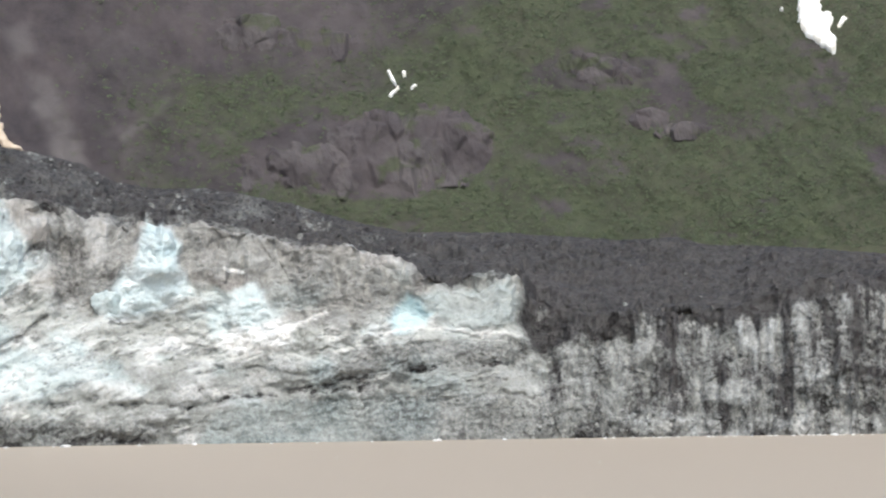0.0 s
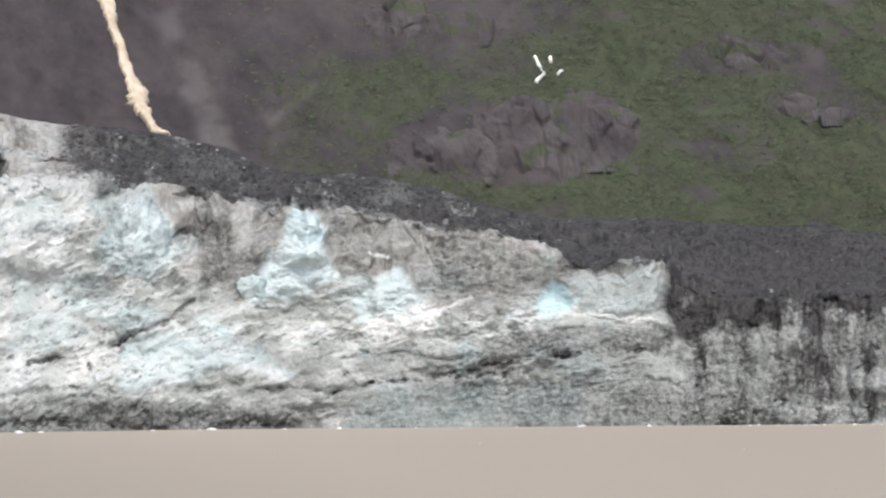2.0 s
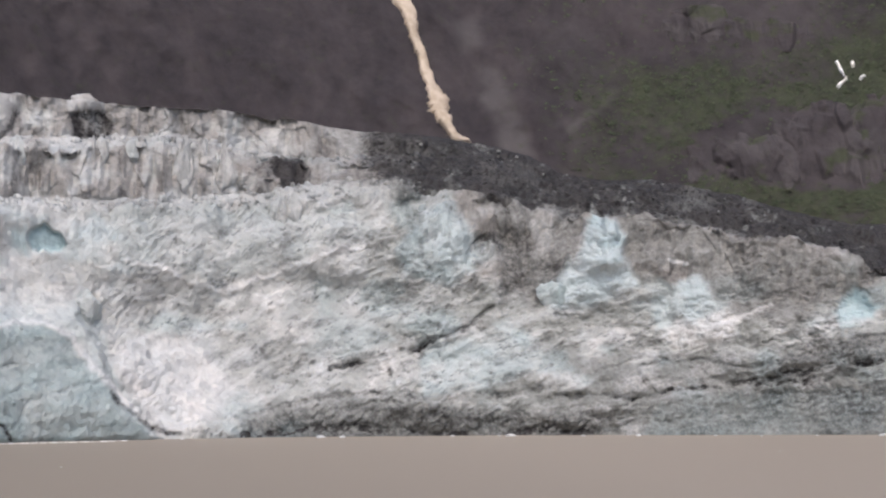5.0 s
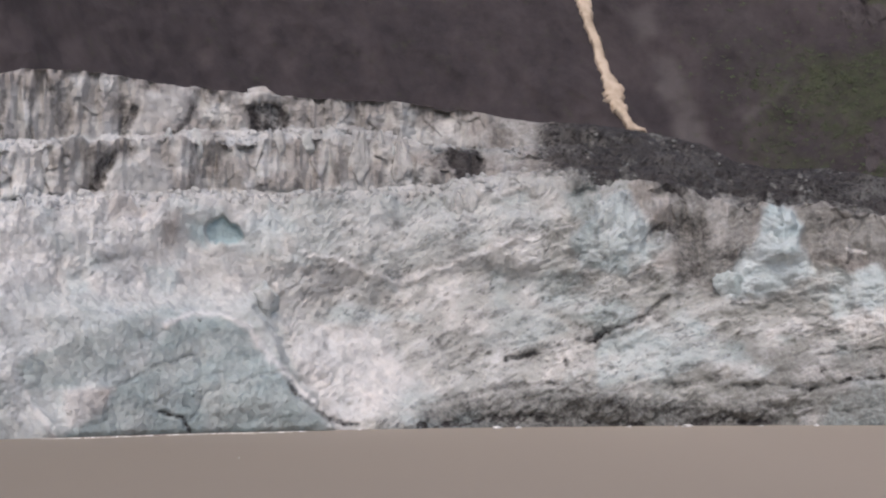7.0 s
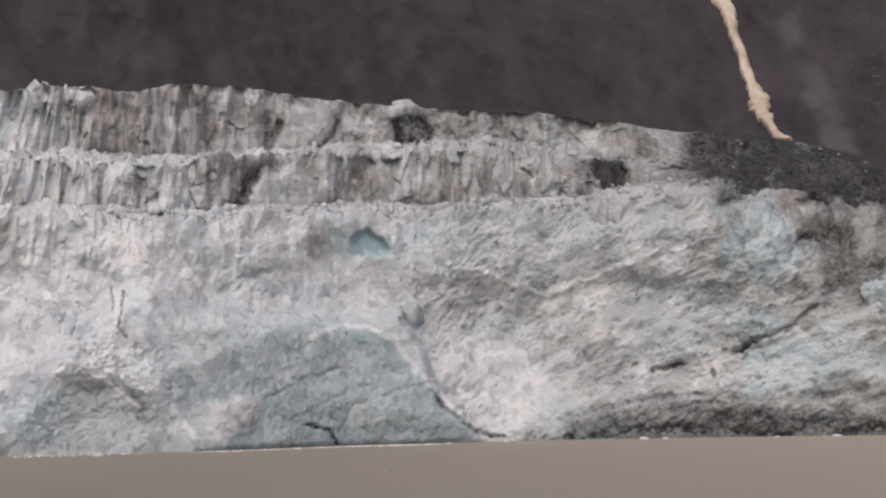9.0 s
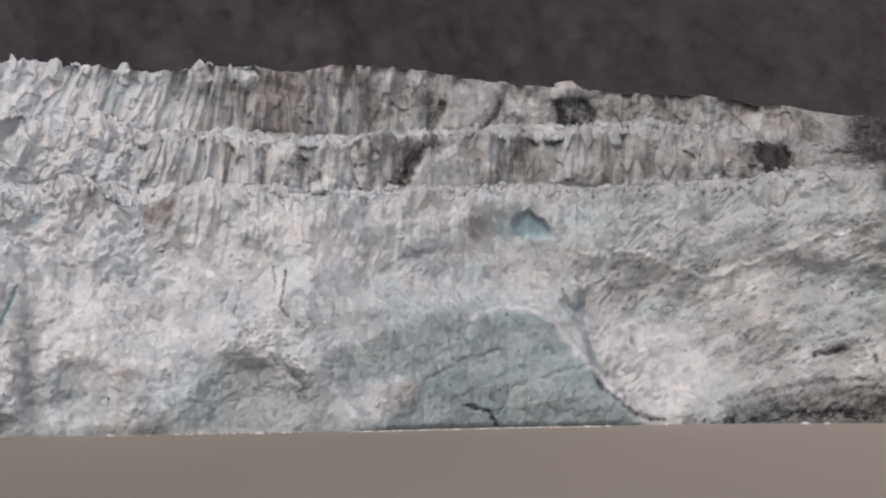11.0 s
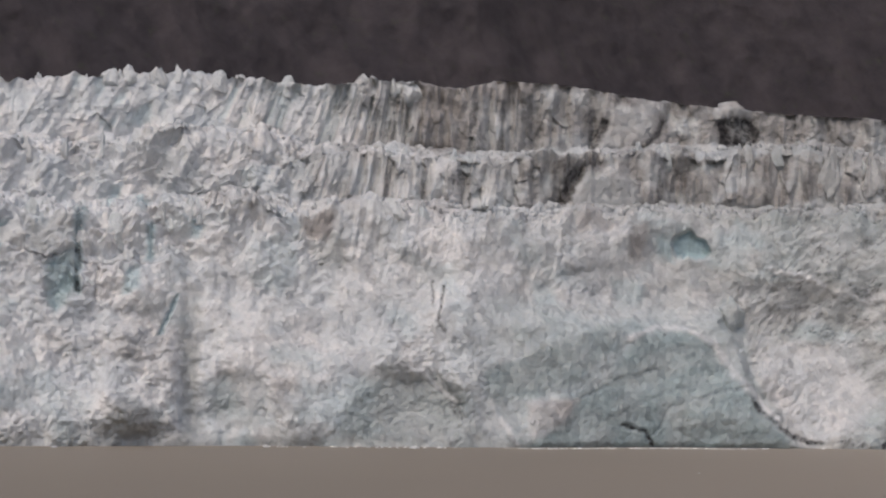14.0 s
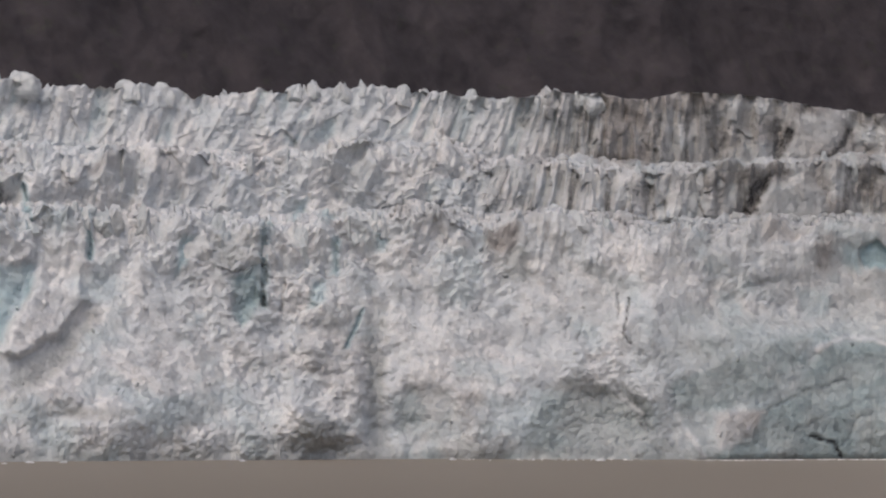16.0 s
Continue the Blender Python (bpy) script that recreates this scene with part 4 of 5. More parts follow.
    dirt_shade = np.maximum(dirt_shade, 0.6 * smooth(b, 7.0, 11) * face * smooth(scatter + 0.35 * layer + 0.3 * (0.3 - we), 0.0, 0.5))
    dirt_shade = np.maximum(dirt_shade, 0.6 * upright * (1 - ledge) * smooth(streak + 0.4 * mottle, -0.05, 0.5) * smooth(far, -15, -7.5))
    dirt_shade = np.maximum(dirt_shade, 0.5 * shear * smooth(layer, 0.2, -0.4) * smooth(scatter, -0.2, 0.4))
    dirt_shade = np.maximum(dirt_shade, 0.55 * shear * smooth(fleck + 0.5 * scatter, 0.28, 0.55))
    dirt_shade = np.maximum(dirt_shade, 0.22 * smooth(scatter, 0.1, 0.5) * face)
    dirt_shade = np.maximum(dirt_shade, 0.42 * smooth(b, 4.5, 8) * face * smooth(0.9 - we + 0.7 * scatter, 0.0, 0.8))
    dirt_shade = np.maximum(dirt_shade, 0.72 * face * smooth(we + 0.3 * mottle, 1.5, 2.2) * smooth(b, 7.5, 9.5) * (1 - smooth(b, 13, 14)) * smooth(streak + 0.5 * mottle, -0.5, 0.3))
    dirt_shade = np.maximum(dirt_shade, 0.26 * tiers * (1 - 0.6 * ledge) * smooth(b, -9, -5) * smooth(mottle, -0.5, 0.2))
    dirt_shade = np.maximum(dirt_shade, tiers * (0.5 + 0.3 * mottle + 0.2 * streak) * smooth(b, 0.5, 3.0))
    dirt_shade = np.maximum(dirt_shade, 0.97 * smooth(jag, 14.8, 15.5) * smooth(v + 0.1 * streak + 0.15 * mottle, 0.6, 0.9))
    silt = np.maximum(silt, 0.3 * ledge * (1 - moraine) * smooth(scatter, 0.0, 0.4) * smooth(b, -16, -10))
    dirt_shade = np.maximum(dirt_shade, 0.3 * ledge * (1 - moraine) * smooth(scatter + 0.3 * mottle, 0.1, 0.5))
    silt = np.maximum(silt, 0.6 * tiers * (1 - ledge) * (0.12 + 0.88 * smooth(far, -12, -5.5)) * smooth(mottle + 0.5 * streak, -0.7, 0.3))
    silt = np.maximum(silt, 0.65 * smooth(b, 4.5, 7.5) * face * smooth(we - np.interp(b, [4, 8, 12, 15], [2.3, 2.0, 1.7, 1.6]) + 0.5 * streak, 0.0, 0.7))
    vein = 0.45 + 0.55 * smooth(fractal(warp_s / 6, warp_z / 4.5, zero, 4, 62), -0.3, 0.35)
    blue = np.maximum(blue, 0.28 * smooth(fractal(s / 12, z / 9, zero, 4, 61), 0.05, 0.5) * (1 - smooth(b, 12, 15)) * (0.3 + 0.7 * face))
    blue = np.maximum(blue, wedge * (0.1 + 0.25 * vein))
    # ribs and jutting bits come out paler than grooves and walls
    dull = np.interp(b, [-15, -9, -5, -2, 2, 4, 7, 13], [0.04, 0.2, 0.42, 0.6, 0.76, 0.9, 1.02, 1.1]) * (0.7 + 0.4 * smooth(mottle, -0.4, 0.3) - 0.4 * smooth(0.5 * crumb + layer * shear, 0.2, 0.7))
    dull = np.maximum(dull, (0.62 + 0.3 * mottle - 0.4 * smooth(flute, 0.0, 0.6)) * tiers * (1 - ledge) * (0.15 + 0.85 * smooth(far, -14, -6.5)))
    dull = np.maximum(dull, moraine)
    dull = np.maximum(dull, (0.65 + 0.3 * mottle) * (1 - smooth(z, 0.5, 4.5 + 3 * mottle)))
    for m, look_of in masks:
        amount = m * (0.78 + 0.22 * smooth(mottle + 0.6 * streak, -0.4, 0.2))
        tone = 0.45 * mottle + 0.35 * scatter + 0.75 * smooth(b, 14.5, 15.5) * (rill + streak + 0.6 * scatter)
        for key, field in (("dirt_shade", dirt_shade), ("blue", blue), ("silt", silt), ("dull", dull)):
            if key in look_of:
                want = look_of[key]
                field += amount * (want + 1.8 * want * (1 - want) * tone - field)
    dirt_shade = np.maximum(dirt_shade, cliff_right * (0.5 + 0.12 * mottle))
    blue = np.maximum(blue, 0.4 * wild * smooth(v, 4.0, 4.2) * (1 - smooth(v, 4.95, 5.05)) * smooth(0.1 - flute, 0.0, 0.5))
    broken = 0.3 + 0.7 * smooth(fractal(s / 5, z / 2.5, zero, 3, 91), -0.45, 0.1)
    # seams take grit, clefts take painted shade, ridges are paled
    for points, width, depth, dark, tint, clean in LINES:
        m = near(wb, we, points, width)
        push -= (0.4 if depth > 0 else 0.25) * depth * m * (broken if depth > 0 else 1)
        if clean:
            for field in (dirt_shade, dull, blue):
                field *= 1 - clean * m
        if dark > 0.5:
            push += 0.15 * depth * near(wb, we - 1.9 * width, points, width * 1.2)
        dirt_shade = np.maximum(dirt_shade, 1.0 * dark * smooth(m, 0.05, 0.9) * broken * (0.7 + 0.5 * smooth(fleck, -0.3, 0.3)))
        if tint:
            blue = np.maximum(blue, tint * near(wb, we, points, width * 1.7))
    blue = np.maximum(blue, 0.8 * den)

    foot = smooth(z, -2, 1.5)
    r2 = r - push * (0.55 + 0.45 * foot)
    teeth = ridged(s / 9, zero, zero + 2, 3, 49, 0.6)
    rim = smooth(np.abs(v - 1.05), 0.5, 0.0) + smooth(np.abs(v - 3.05), 0.5, 0.0) + smooth(v, 4.7, 5.0)
    z2 = z + foot * rough * (0.5 * st2 + 0.15 * crumb) + rim * (1 - 0.6 * smooth(v, 4.2, 4.7) * smooth(b, -10.5, -8.5)) * (0.6 * ridged(s / 3.5, zero, zero + np.floor(v), 2, 93) + 1.9 * facets(s / 9, zero + turn, 2, 98) * (v < 4.2) + 0.8 * teeth * (1 - 0.55 * smooth(b, -11, -8) - 0.2 * smooth(b, 2, 6)) + (0.9 * st1 + 0.8 * crumb) * (1 - moraine))
    z2 = z2 + wild * (1 - smooth(v, 3.9, 4.15)) * smooth(v, 0.6, 1.0) * (1.2 * fractal(s / 18, v * 1.3, zero, 3, 57) + 1.3 * st2)
    z2 = z2 + moraine * smooth(v, 1.0, 1.2) * (1 - smooth(v, 4.6, 5.0)) * (3.4 * fractal(s / 22, v * 2.6, zero, 4, 58) + 1.3 * facets(s / 5, v * 5, 3, 59, 0.65))
    z2 = z2 + ledge * (1 - moraine) * (0.9 * crumb + 1.5 * facets(s / 7, v * 6, 3, 94, 0.6))
    z2 = np.where(z2 > EYE_HEIGHT, EYE_HEIGHT + (z2 - EYE_HEIGHT) * r2 / r, z2)
    a = np.radians(b)
    return r2 * np.sin(a), r2 * np.cos(a), z2, {"dirt_shade": np.clip(dirt_shade, 0, 1), "blue": np.clip(blue, 0, 1), "silt": np.clip(silt, 0, 1),
                                              "dull": np.clip(dull, 0, 1)}


def part(name, data, parent=None, label=""):
    ob = new(name, data)
    if parent:
        ob.parent = parent
    if label:
        ob["label"] = label
    return ob


COLUMNS = np.concatenate([np.linspace(-34, -23.6, 70), np.linspace(-23.5, 23.5, 2000), np.linspace(23.6, 34, 70)])


def steps(*spans):
    return np.concatenate([np.linspace(a, b, n, endpoint=False) for a, b, n in spans] + [[spans[-1][1]]])


glacier = tagged(new("glacier"), "wide tidewater glacier of white and blue ice streaked with dark grit", "glacier")
x, y, z, at = ice_patch(COLUMNS, steps((0, 1, 225), (1, 2, 30)))
part("ice_cliff", grid_mesh("ice_cliff", x, y, z, at, ICE), glacier, "broken white ice cliff with blue hollows and dirty seams")
x, y, z, at = ice_patch(COLUMNS, steps((2, 3, 78), (3, 4, 24)))
part("middle_tier", grid_mesh("middle_tier", x, y, z, at, ICE), glacier, "fluted wall of grey-streaked ice above a rubble ledge")
x, y, z, at = ice_patch(COLUMNS, steps((4, 5, 92), (5, 6, 14), (6, 7, 8)))
part("upper_tier", grid_mesh("upper_tier", x, y, z, at, ICE), glacier, "fluted crest of brown-streaked ice, dark with moraine at one end")

# ---- mountain ----
def mountain_at(b, v):
    """Points on the mountainside at a bearing and a share of its lower slope."""
    zero = np.zeros_like(b)
    r = front(b) + 215 + 105 * v
    z = 10 + 150 * v
    s = r * np.radians(b)
    crag = ridged(s / 90 + z / 200, z / 120, zero, 5, 71, 0.55)
    r2 = r - (12 - 7 * smooth(b, 5, 9)) * crag - 2.2 * fractal(s / 10, z / 14, zero, 4, 75)
    z = EYE_HEIGHT + (z - EYE_HEIGHT) * r2 / r
    a = np.radians(b)
    return r2 * np.sin(a), r2 * np.cos(a), z


def slope_share(b, el):
    """The share of the slope that stands at an elevation."""
    q = np.tan(np.radians(el))
    return (EYE_HEIGHT - 10 + q * (front(b) + 215)) / (150 - 105 * q)


def cover(b, el):
    """How green, and how much pale scree."""
    zero = np.zeros_like(b)
    s, h = b * 15.7, el * 15.7
    n = fractal(s / 40, h / 25, zero, 5, 81)
    n2 = fractal(s / 14, h / 8, zero, 4, 83)
    edge = np.interp(el, [3.5, 4.6, 5.7, 6.6, 7.7, 12], [6.9, 6.5, 6.0, 5.6, 5.2, 9.0])
    green = smooth(b + 0.6 * n2 + 0.5 * n - edge, -0.5, 2.4)
    high = smooth(el + 1.1 * n - np.interp(b, [5, 8, 12, 16, 24], [6.0, 6.0, 6.6, 7.9, 9.0]), -0.4, 0.4)
    n3 = fractal(s / 22, h / 14, zero, 6, 85, 0.65)
    green = green * (1 - 0.75 * high) * (1 - 0.7 * smooth(n3, 0.08, 0.35))
    green = green * (1 - 0.8 * smooth(oval(b, el, 12.0, 4.6, 2.6, 0.95) + 0.8 * n3, 0.3, 0.7))
    for b0, e0, rb, re, share in ((16.6, 6.2, 1.5, 0.45, 0.75), (17.9, 5.4, 1.1, 0.4, 0.6), (19.6, 5.1, 0.8, 0.35, 0.5), (9.3, 7.0, 2.2, 0.9, 0.7), (11.2, 6.2, 1.3, 0.4, 0.5), (16.4, 4.2, 0.9, 0.3, 0.5)):
        green = green * (1 - share * smooth(oval(b, el, b0, e0, rb, re) + 0.7 * n3 + 0.4 * n2, 0.15, 0.75))
    green = green * (0.72 + 0.28 * smooth(b, 10, 15))
    scree = 0.62 * inside(b + 0.12 * n2, el + 0.1 * n2, [(5.06, 6.29), (5.52, 6.25), (5.88, 5.53), (6.25, 4.5), (5.74, 4.5), (5.4, 5.0), (5.15, 5.6)], 0.16) * smooth(n2, -0.9, 0.2)
    scree = np.maximum(scree, 0.4 * inside(b + 0.1 * n2, el, [(4.6, 7.18), (5.06, 7.29), (5.17, 6.72), (4.77, 6.56)], 0.16))
    scree = np.maximum(scree, 0.45 * near(b, el, [(7.0, 5.03), (7.46, 5.4), (7.86, 5.77)], 0.13))
    scree = np.maximum(scree, 0.12 * smooth(n2 + 0.5 * n, 0.0, 0.5) * smooth(b, 1, 6))
    return green, scree


bb = np.concatenate([np.linspace(-80, -25, 60), np.linspace(-24.8, 24.8, 900), np.linspace(25, 80, 60)])
vv = np.concatenate([np.linspace(0, 0.95, 230), np.linspace(0.97, 4, 60)])
b, v = np.meshgrid(bb, vv)
x, y, z = mountain_at(b, v)
green, scree = cover(b, np.degrees(np.arctan2(z - EYE_HEIGHT, np.hypot(x, y))))
tagged(new("mountain", grid_mesh("mountain", x, y, z, {"green": green, "scree": scree}, ROCK)),
       "steep dark rock mountainside with green scrub behind the ice", "mountain", kind="structure")


def ribbon(name, line, widths, mat, lift_off, grain, seed, columns=14):
    """A ragged sheet that lies on the mountainside along a line of (bearing, elevation), with thickness at its rim."""
    n = max(12, int(len(line) * 24))
    t = np.linspace(0, len(line) - 1, n)
    cb, ce = (np.interp(t, range(len(line)), [p[i] for p in line]) for i in (0, 1))
    w = np.interp(t, range(len(line)), widths)
    u = np.linspace(-1, 1, columns)
    db, de = np.gradient(cb), np.gradient(ce)
    size = np.hypot(db, de)
    nb, ne = -de / size, db / size
    ragged_l = 1 + 0.6 * fractal(t * grain, t * 0, t * 0 + 0.3, 4, seed, 0.65)
    ragged_r = 1 + 0.6 * fractal(t * grain, t * 0, t * 0 + 5.3, 4, seed + 1, 0.65)
    side = np.where(u[None] < 0, ragged_l[:, None], ragged_r[:, None]) * u[None]
    b = cb[:, None] + nb[:, None] * w[:, None] * side
    el = ce[:, None] + ne[:, None] * w[:, None] * side
    x, y, z = mountain_at(b, slope_share(b, el))
    ends = np.minimum(t, t[-1] - t)[:, None]
    thick = lift_off * (1 - np.abs(u[None]) ** 4) * np.clip(ends * 4, 0, 1) - 0.6 * (np.abs(u[None]) > 0.99)
    a = np.radians(b)
    return new(name, grid_mesh(name, x - thick * 0.8 * np.sin(a), y - thick * 0.8 * np.cos(a), z + thick * 0.6, None, mat))


tagged(ribbon("snow_gully", [(3.51, 8.09), (3.6, 7.64), (3.79, 7.18), (3.81, 6.9), (3.96, 6.61), (4.04, 6.27), (4.17, 5.87), (4.33, 5.59), (4.36, 5.36), (4.46, 5.19), (4.56, 5.02), (4.64, 4.85), (4.79, 4.79), (4.98, 4.75)],
              [0.19, 0.18, 0.15, 0.10, 0.12, 0.11, 0.10, 0.23, 0.19, 0.14, 0.09, 0.10, 0.06, 0.02], DIRTY_SNOW, 1.8, 4.0, 101),
       "narrow dirty snow filling a gully in dark rock", "snow")
for path, widths, sd in (([(12.34, 6.33), (12.42, 6.15), (12.5, 6.02)], [0.025, 0.045, 0.015], 111), ([(12.66, 6.31), (12.68, 6.18)], [0.045, 0.035], 113),
                         ([(12.56, 5.95), (12.42, 5.84), (12.36, 5.78)], [0.015, 0.035, 0.035], 115), ([(12.93, 6.02), (12.8, 5.94)], [0.02, 0.03], 117),
                         ([(12.52, 5.99), (12.56, 5.93)], [0.03, 0.02], 118), ([(21.6, 7.2), (21.45, 7.0)], [0.05, 0.04], 119),
                         ([(20.35, 7.4), (20.3, 7.35)], [0.03, 0.03], 120)):
    tagged(ribbon("snow_patch", path, widths, SNOW, 1.2, 2.5, sd), "small bright snow patch lying in scrub on the slope", "snow patch", "snow patches on the slope")
tagged(ribbon("snow_patch", [(20.9, 8.0), (20.85, 7.5), (20.95, 7.1), (21.2, 6.75), (21.36, 6.46)], [0.3, 0.22, 0.36, 0.22, 0.03], SNOW, 2.5, 1.8, 121),
       "large bright snow patch lying in a hollow of the green slope", "snow patch", "snow patches on the slope")

# ---- water ----
gx, gy = np.meshgrid(np.linspace(-3500, 3500, 60), np.linspace(-3000, 3000, 60))
tagged(new("water", grid_mesh("water", gx, gy, gx * 0, None, WATER)), "flat silty grey-brown fjord water", "water", kind="structure")

# ---- rock outcrops on the slope ----
def buttress(b0, e0, rb, re, height, seed, parent):
    """A craggy boss of rock with steep joints that stands out of the slope."""
    u, w = np.meshgrid(np.linspace(-1, 1, 130), np.linspace(-1, 1, 90))
    b, el = b0 + u * rb, e0 + w * re
    x, y, z = mountain_at(b, slope_share(b, el))
    s, h = b * 15.7, el * 15.7
    zero = np.zeros_like(b)
    rad = np.hypot(u, w * (1 + 0.15 * w)) + 0.6 * fractal(s / 12, h / 9, zero, 5, seed)
    boss = np.clip(1 - rad ** 2, -0.5, 1)
    step, gap = blocks(s / 7, zero + 0.5, h / 10, seed + 3, 1.6)
    grain = ridged(s / 4 + h / 20, h / 11, zero, 4, seed + 5, 0.6)
    out = np.where(boss > 0, 0.38 * height * smooth(boss, 0.0, 0.8) * smooth(w, -1.0, 0.1) + smooth(boss, 0, 0.3) * (1.1 * step * (1 - gap) + 0.9 * grain - 0.5 * gap), 3 * boss) - 0.3
    a = np.radians(b)
    moss = np.maximum(smooth(fractal(s / 8, h / 5, zero, 4, seed + 7), 0.1, 0.5) * 0.9, smooth(0.25 - boss, 0, 0.25))
    pale = 0.08 + 0.28 * smooth(fractal(s / 9, h / 9, zero, 4, seed + 9), -0.2, 0.4)
    return part("buttress", grid_mesh("buttress", x - out * np.sin(a), y - out * np.cos(a), z + 0.3 * np.maximum(out, 0), {"green": moss, "scree": pale}, ROCK), parent)


for label, lumps in (("broad grey rock outcrop with upright joints amid green scrub", ((10.6, 4.35, 1.25, 0.62, 6, 201), (12.2, 4.6, 1.25, 0.9, 8, 203), (13.5, 4.8, 1.15, 0.85, 9, 205))),
                     ("low grey rock outcrop half grown over with scrub", ((16.1, 6.4, 0.7, 0.35, 4, 211), (16.9, 6.2, 0.7, 0.35, 4, 213))),
                     ("narrow grey rock ledge showing through green scrub", ((17.7, 5.25, 0.55, 0.25, 4, 221), (18.3, 5.0, 0.6, 0.22, 4, 223))),
                     ("brownish rock band high on the scrub slope", ((9.6, 7.1, 0.9, 0.4, 5, 231), (11.0, 6.9, 1.0, 0.4, 5, 233)))):
    crag = tagged(new("rock_outcrop"), label, "rock outcrop")
    for b0, e0, rb, re, height, seed in lumps:
        buttress(b0, e0, rb, re, height, seed, crag)

# ---- scrub ----
def make_leaf():
    m, nodes, links, bsdf = material("scrub_leaves")
    geo = nodes.new("ShaderNodeNewGeometry")
    tone = put_ramp(nodes, links, geo.outputs["Random Per Island"], (0.0, (0.028, 0.038, 0.020)), (0.6, (0.040, 0.054, 0.026)), (1.0, (0.050, 0.062, 0.032)))
    links.new(tone, bsdf.inputs["Base Color"])
    bsdf.inputs["Roughness"].default_value = 0.8
    return m


def scrub(count, leaves):
    """Low bushes, each a loose heap of leaf tufts."""
    rng = np.random.default_rng(7)
    b, el = rng.uniform(4.5, 23.5, count * 4), rng.uniform(2.6, 8.6, count * 4)
    green, _ = cover(b, el)
    patch = fractal(b * 15.7 / 9, el * 15.7 / 5, b * 0, 3, 301)
    keep = (rng.random(count * 4) < green * (0.55 + 0.45 * smooth(patch, -0.2, 0.3)))
    b, el = b[keep][:count], el[keep][:count]
    x, y, z = mountain_at(b, slope_share(b, el))
    n = len(b)
    size = rng.uniform(0.3, 0.6, n)
    a = np.radians(b)
    along = np.stack([np.cos(a), -np.sin(a), a * 0], -1)[:, None]
    uphill = np.stack([0.57 * np.sin(a), 0.57 * np.cos(a), a * 0 + 0.82], -1)[:, None]
    outward = np.stack([-0.82 * np.sin(a), -0.82 * np.cos(a), a * 0 + 0.57], -1)[:, None]
    spread = size[:, None, None]
    u, w, h = rng.normal(0, 1, (3, n, leaves, 1)) * spread
    centre = np.stack([x, y, z], -1)[:, None] + 1.1 * u * along + 0.7 * w * uphill + (0.25 * np.abs(h) + 0.1) * outward
    p, q = (0.5 * (rng.normal(0, 1, (n, leaves, 1)) * along + rng.normal(0, 1, (n, leaves, 1)) * uphill + 0.3 * rng.normal(0, 1, (n, leaves, 1)) * outward) * spread for _ in range(2))
    co = np.stack([centre - p, centre + q, centre + p, centre - q], 2).reshape(-1, 3)
    me = bpy.data.meshes.new("scrub")
    me.vertices.add(len(co))
    me.vertices.foreach_set("co", co.astype(np.float32).ravel())
    me.loops.add(len(co))
    me.loops.foreach_set("vertex_index", np.arange(len(co), dtype=np.int32))
    me.polygons.add(len(co) // 4)
    me.polygons.foreach_set("loop_start", np.arange(0, len(co), 4, dtype=np.int32))
    me.polygons.foreach_set("loop_total", np.full(len(co) // 4, 4, np.int32))
    me.update(calc_edges=True)
    me.materials.append(make_leaf())
    return new("scrub", me)


tagged(scrub(14000, 8), "low green scrub covering the mountainside", "scrub", kind="stuff")


# ---- seracs that stand clear of the ice ----
def face_distance(b, el):
    rs, zs = profile(np.array([b]))
    els = [float(np.degrees(np.arctan2(q[0] - EYE_HEIGHT, p[0]))) for p, q in zip(rs[:6], zs[:6])]
    return float(np.interp(el, els, [p[0] for p in rs[:6]]))


def chunk(name, half, seed, bevel=0.45, grain=0.16, detail=2, narrow=0.32):
    """An angular lump of ice about its base centre; half: half sizes along, across and up."""
    bm = bmesh.new()
    bmesh.ops.create_icosphere(bm, subdivisions=detail, radius=1.0)
    co = np.array([v.co[:] for v in bm.verts])
    co = np.sign(co) * np.abs(co) ** bevel
    zero = co[:, 0] * 0
    gen = np.random.default_rng(seed)
    cut = gen.normal(0, 1, (16, 3)) * np.array([1, 1, 0.6])
    cut /= np.linalg.norm(cut, axis=1)[:, None]
    reach = gen.uniform(0.72, 1.0, 16)[None] / np.maximum(co @ cut.T, 0.05)
    swell = np.minimum(reach.min(1), 1.15) * (1 + 0.75 * grain * ridged(co[:, 0] * 2 + seed, co[:, 1] * 2, co[:, 2] * 1.2, 3, seed))
    taper = 1 - narrow * np.clip((co[:, 2] + 0.6) / 1.6, 0, 1) * (0.75 + 0.25 * math.sin(seed))
    co = co * swell[:, None] * np.stack([taper, taper, 0.8 + 0.2 * swell], -1) * np.array(half)
    for v, c in zip(bm.verts, co):
        v.co = c
    me = bpy.data.meshes.new(name)
    bm.to_mesh(me)
    bm.free()
    me.materials.append(ICE)
    return me, co


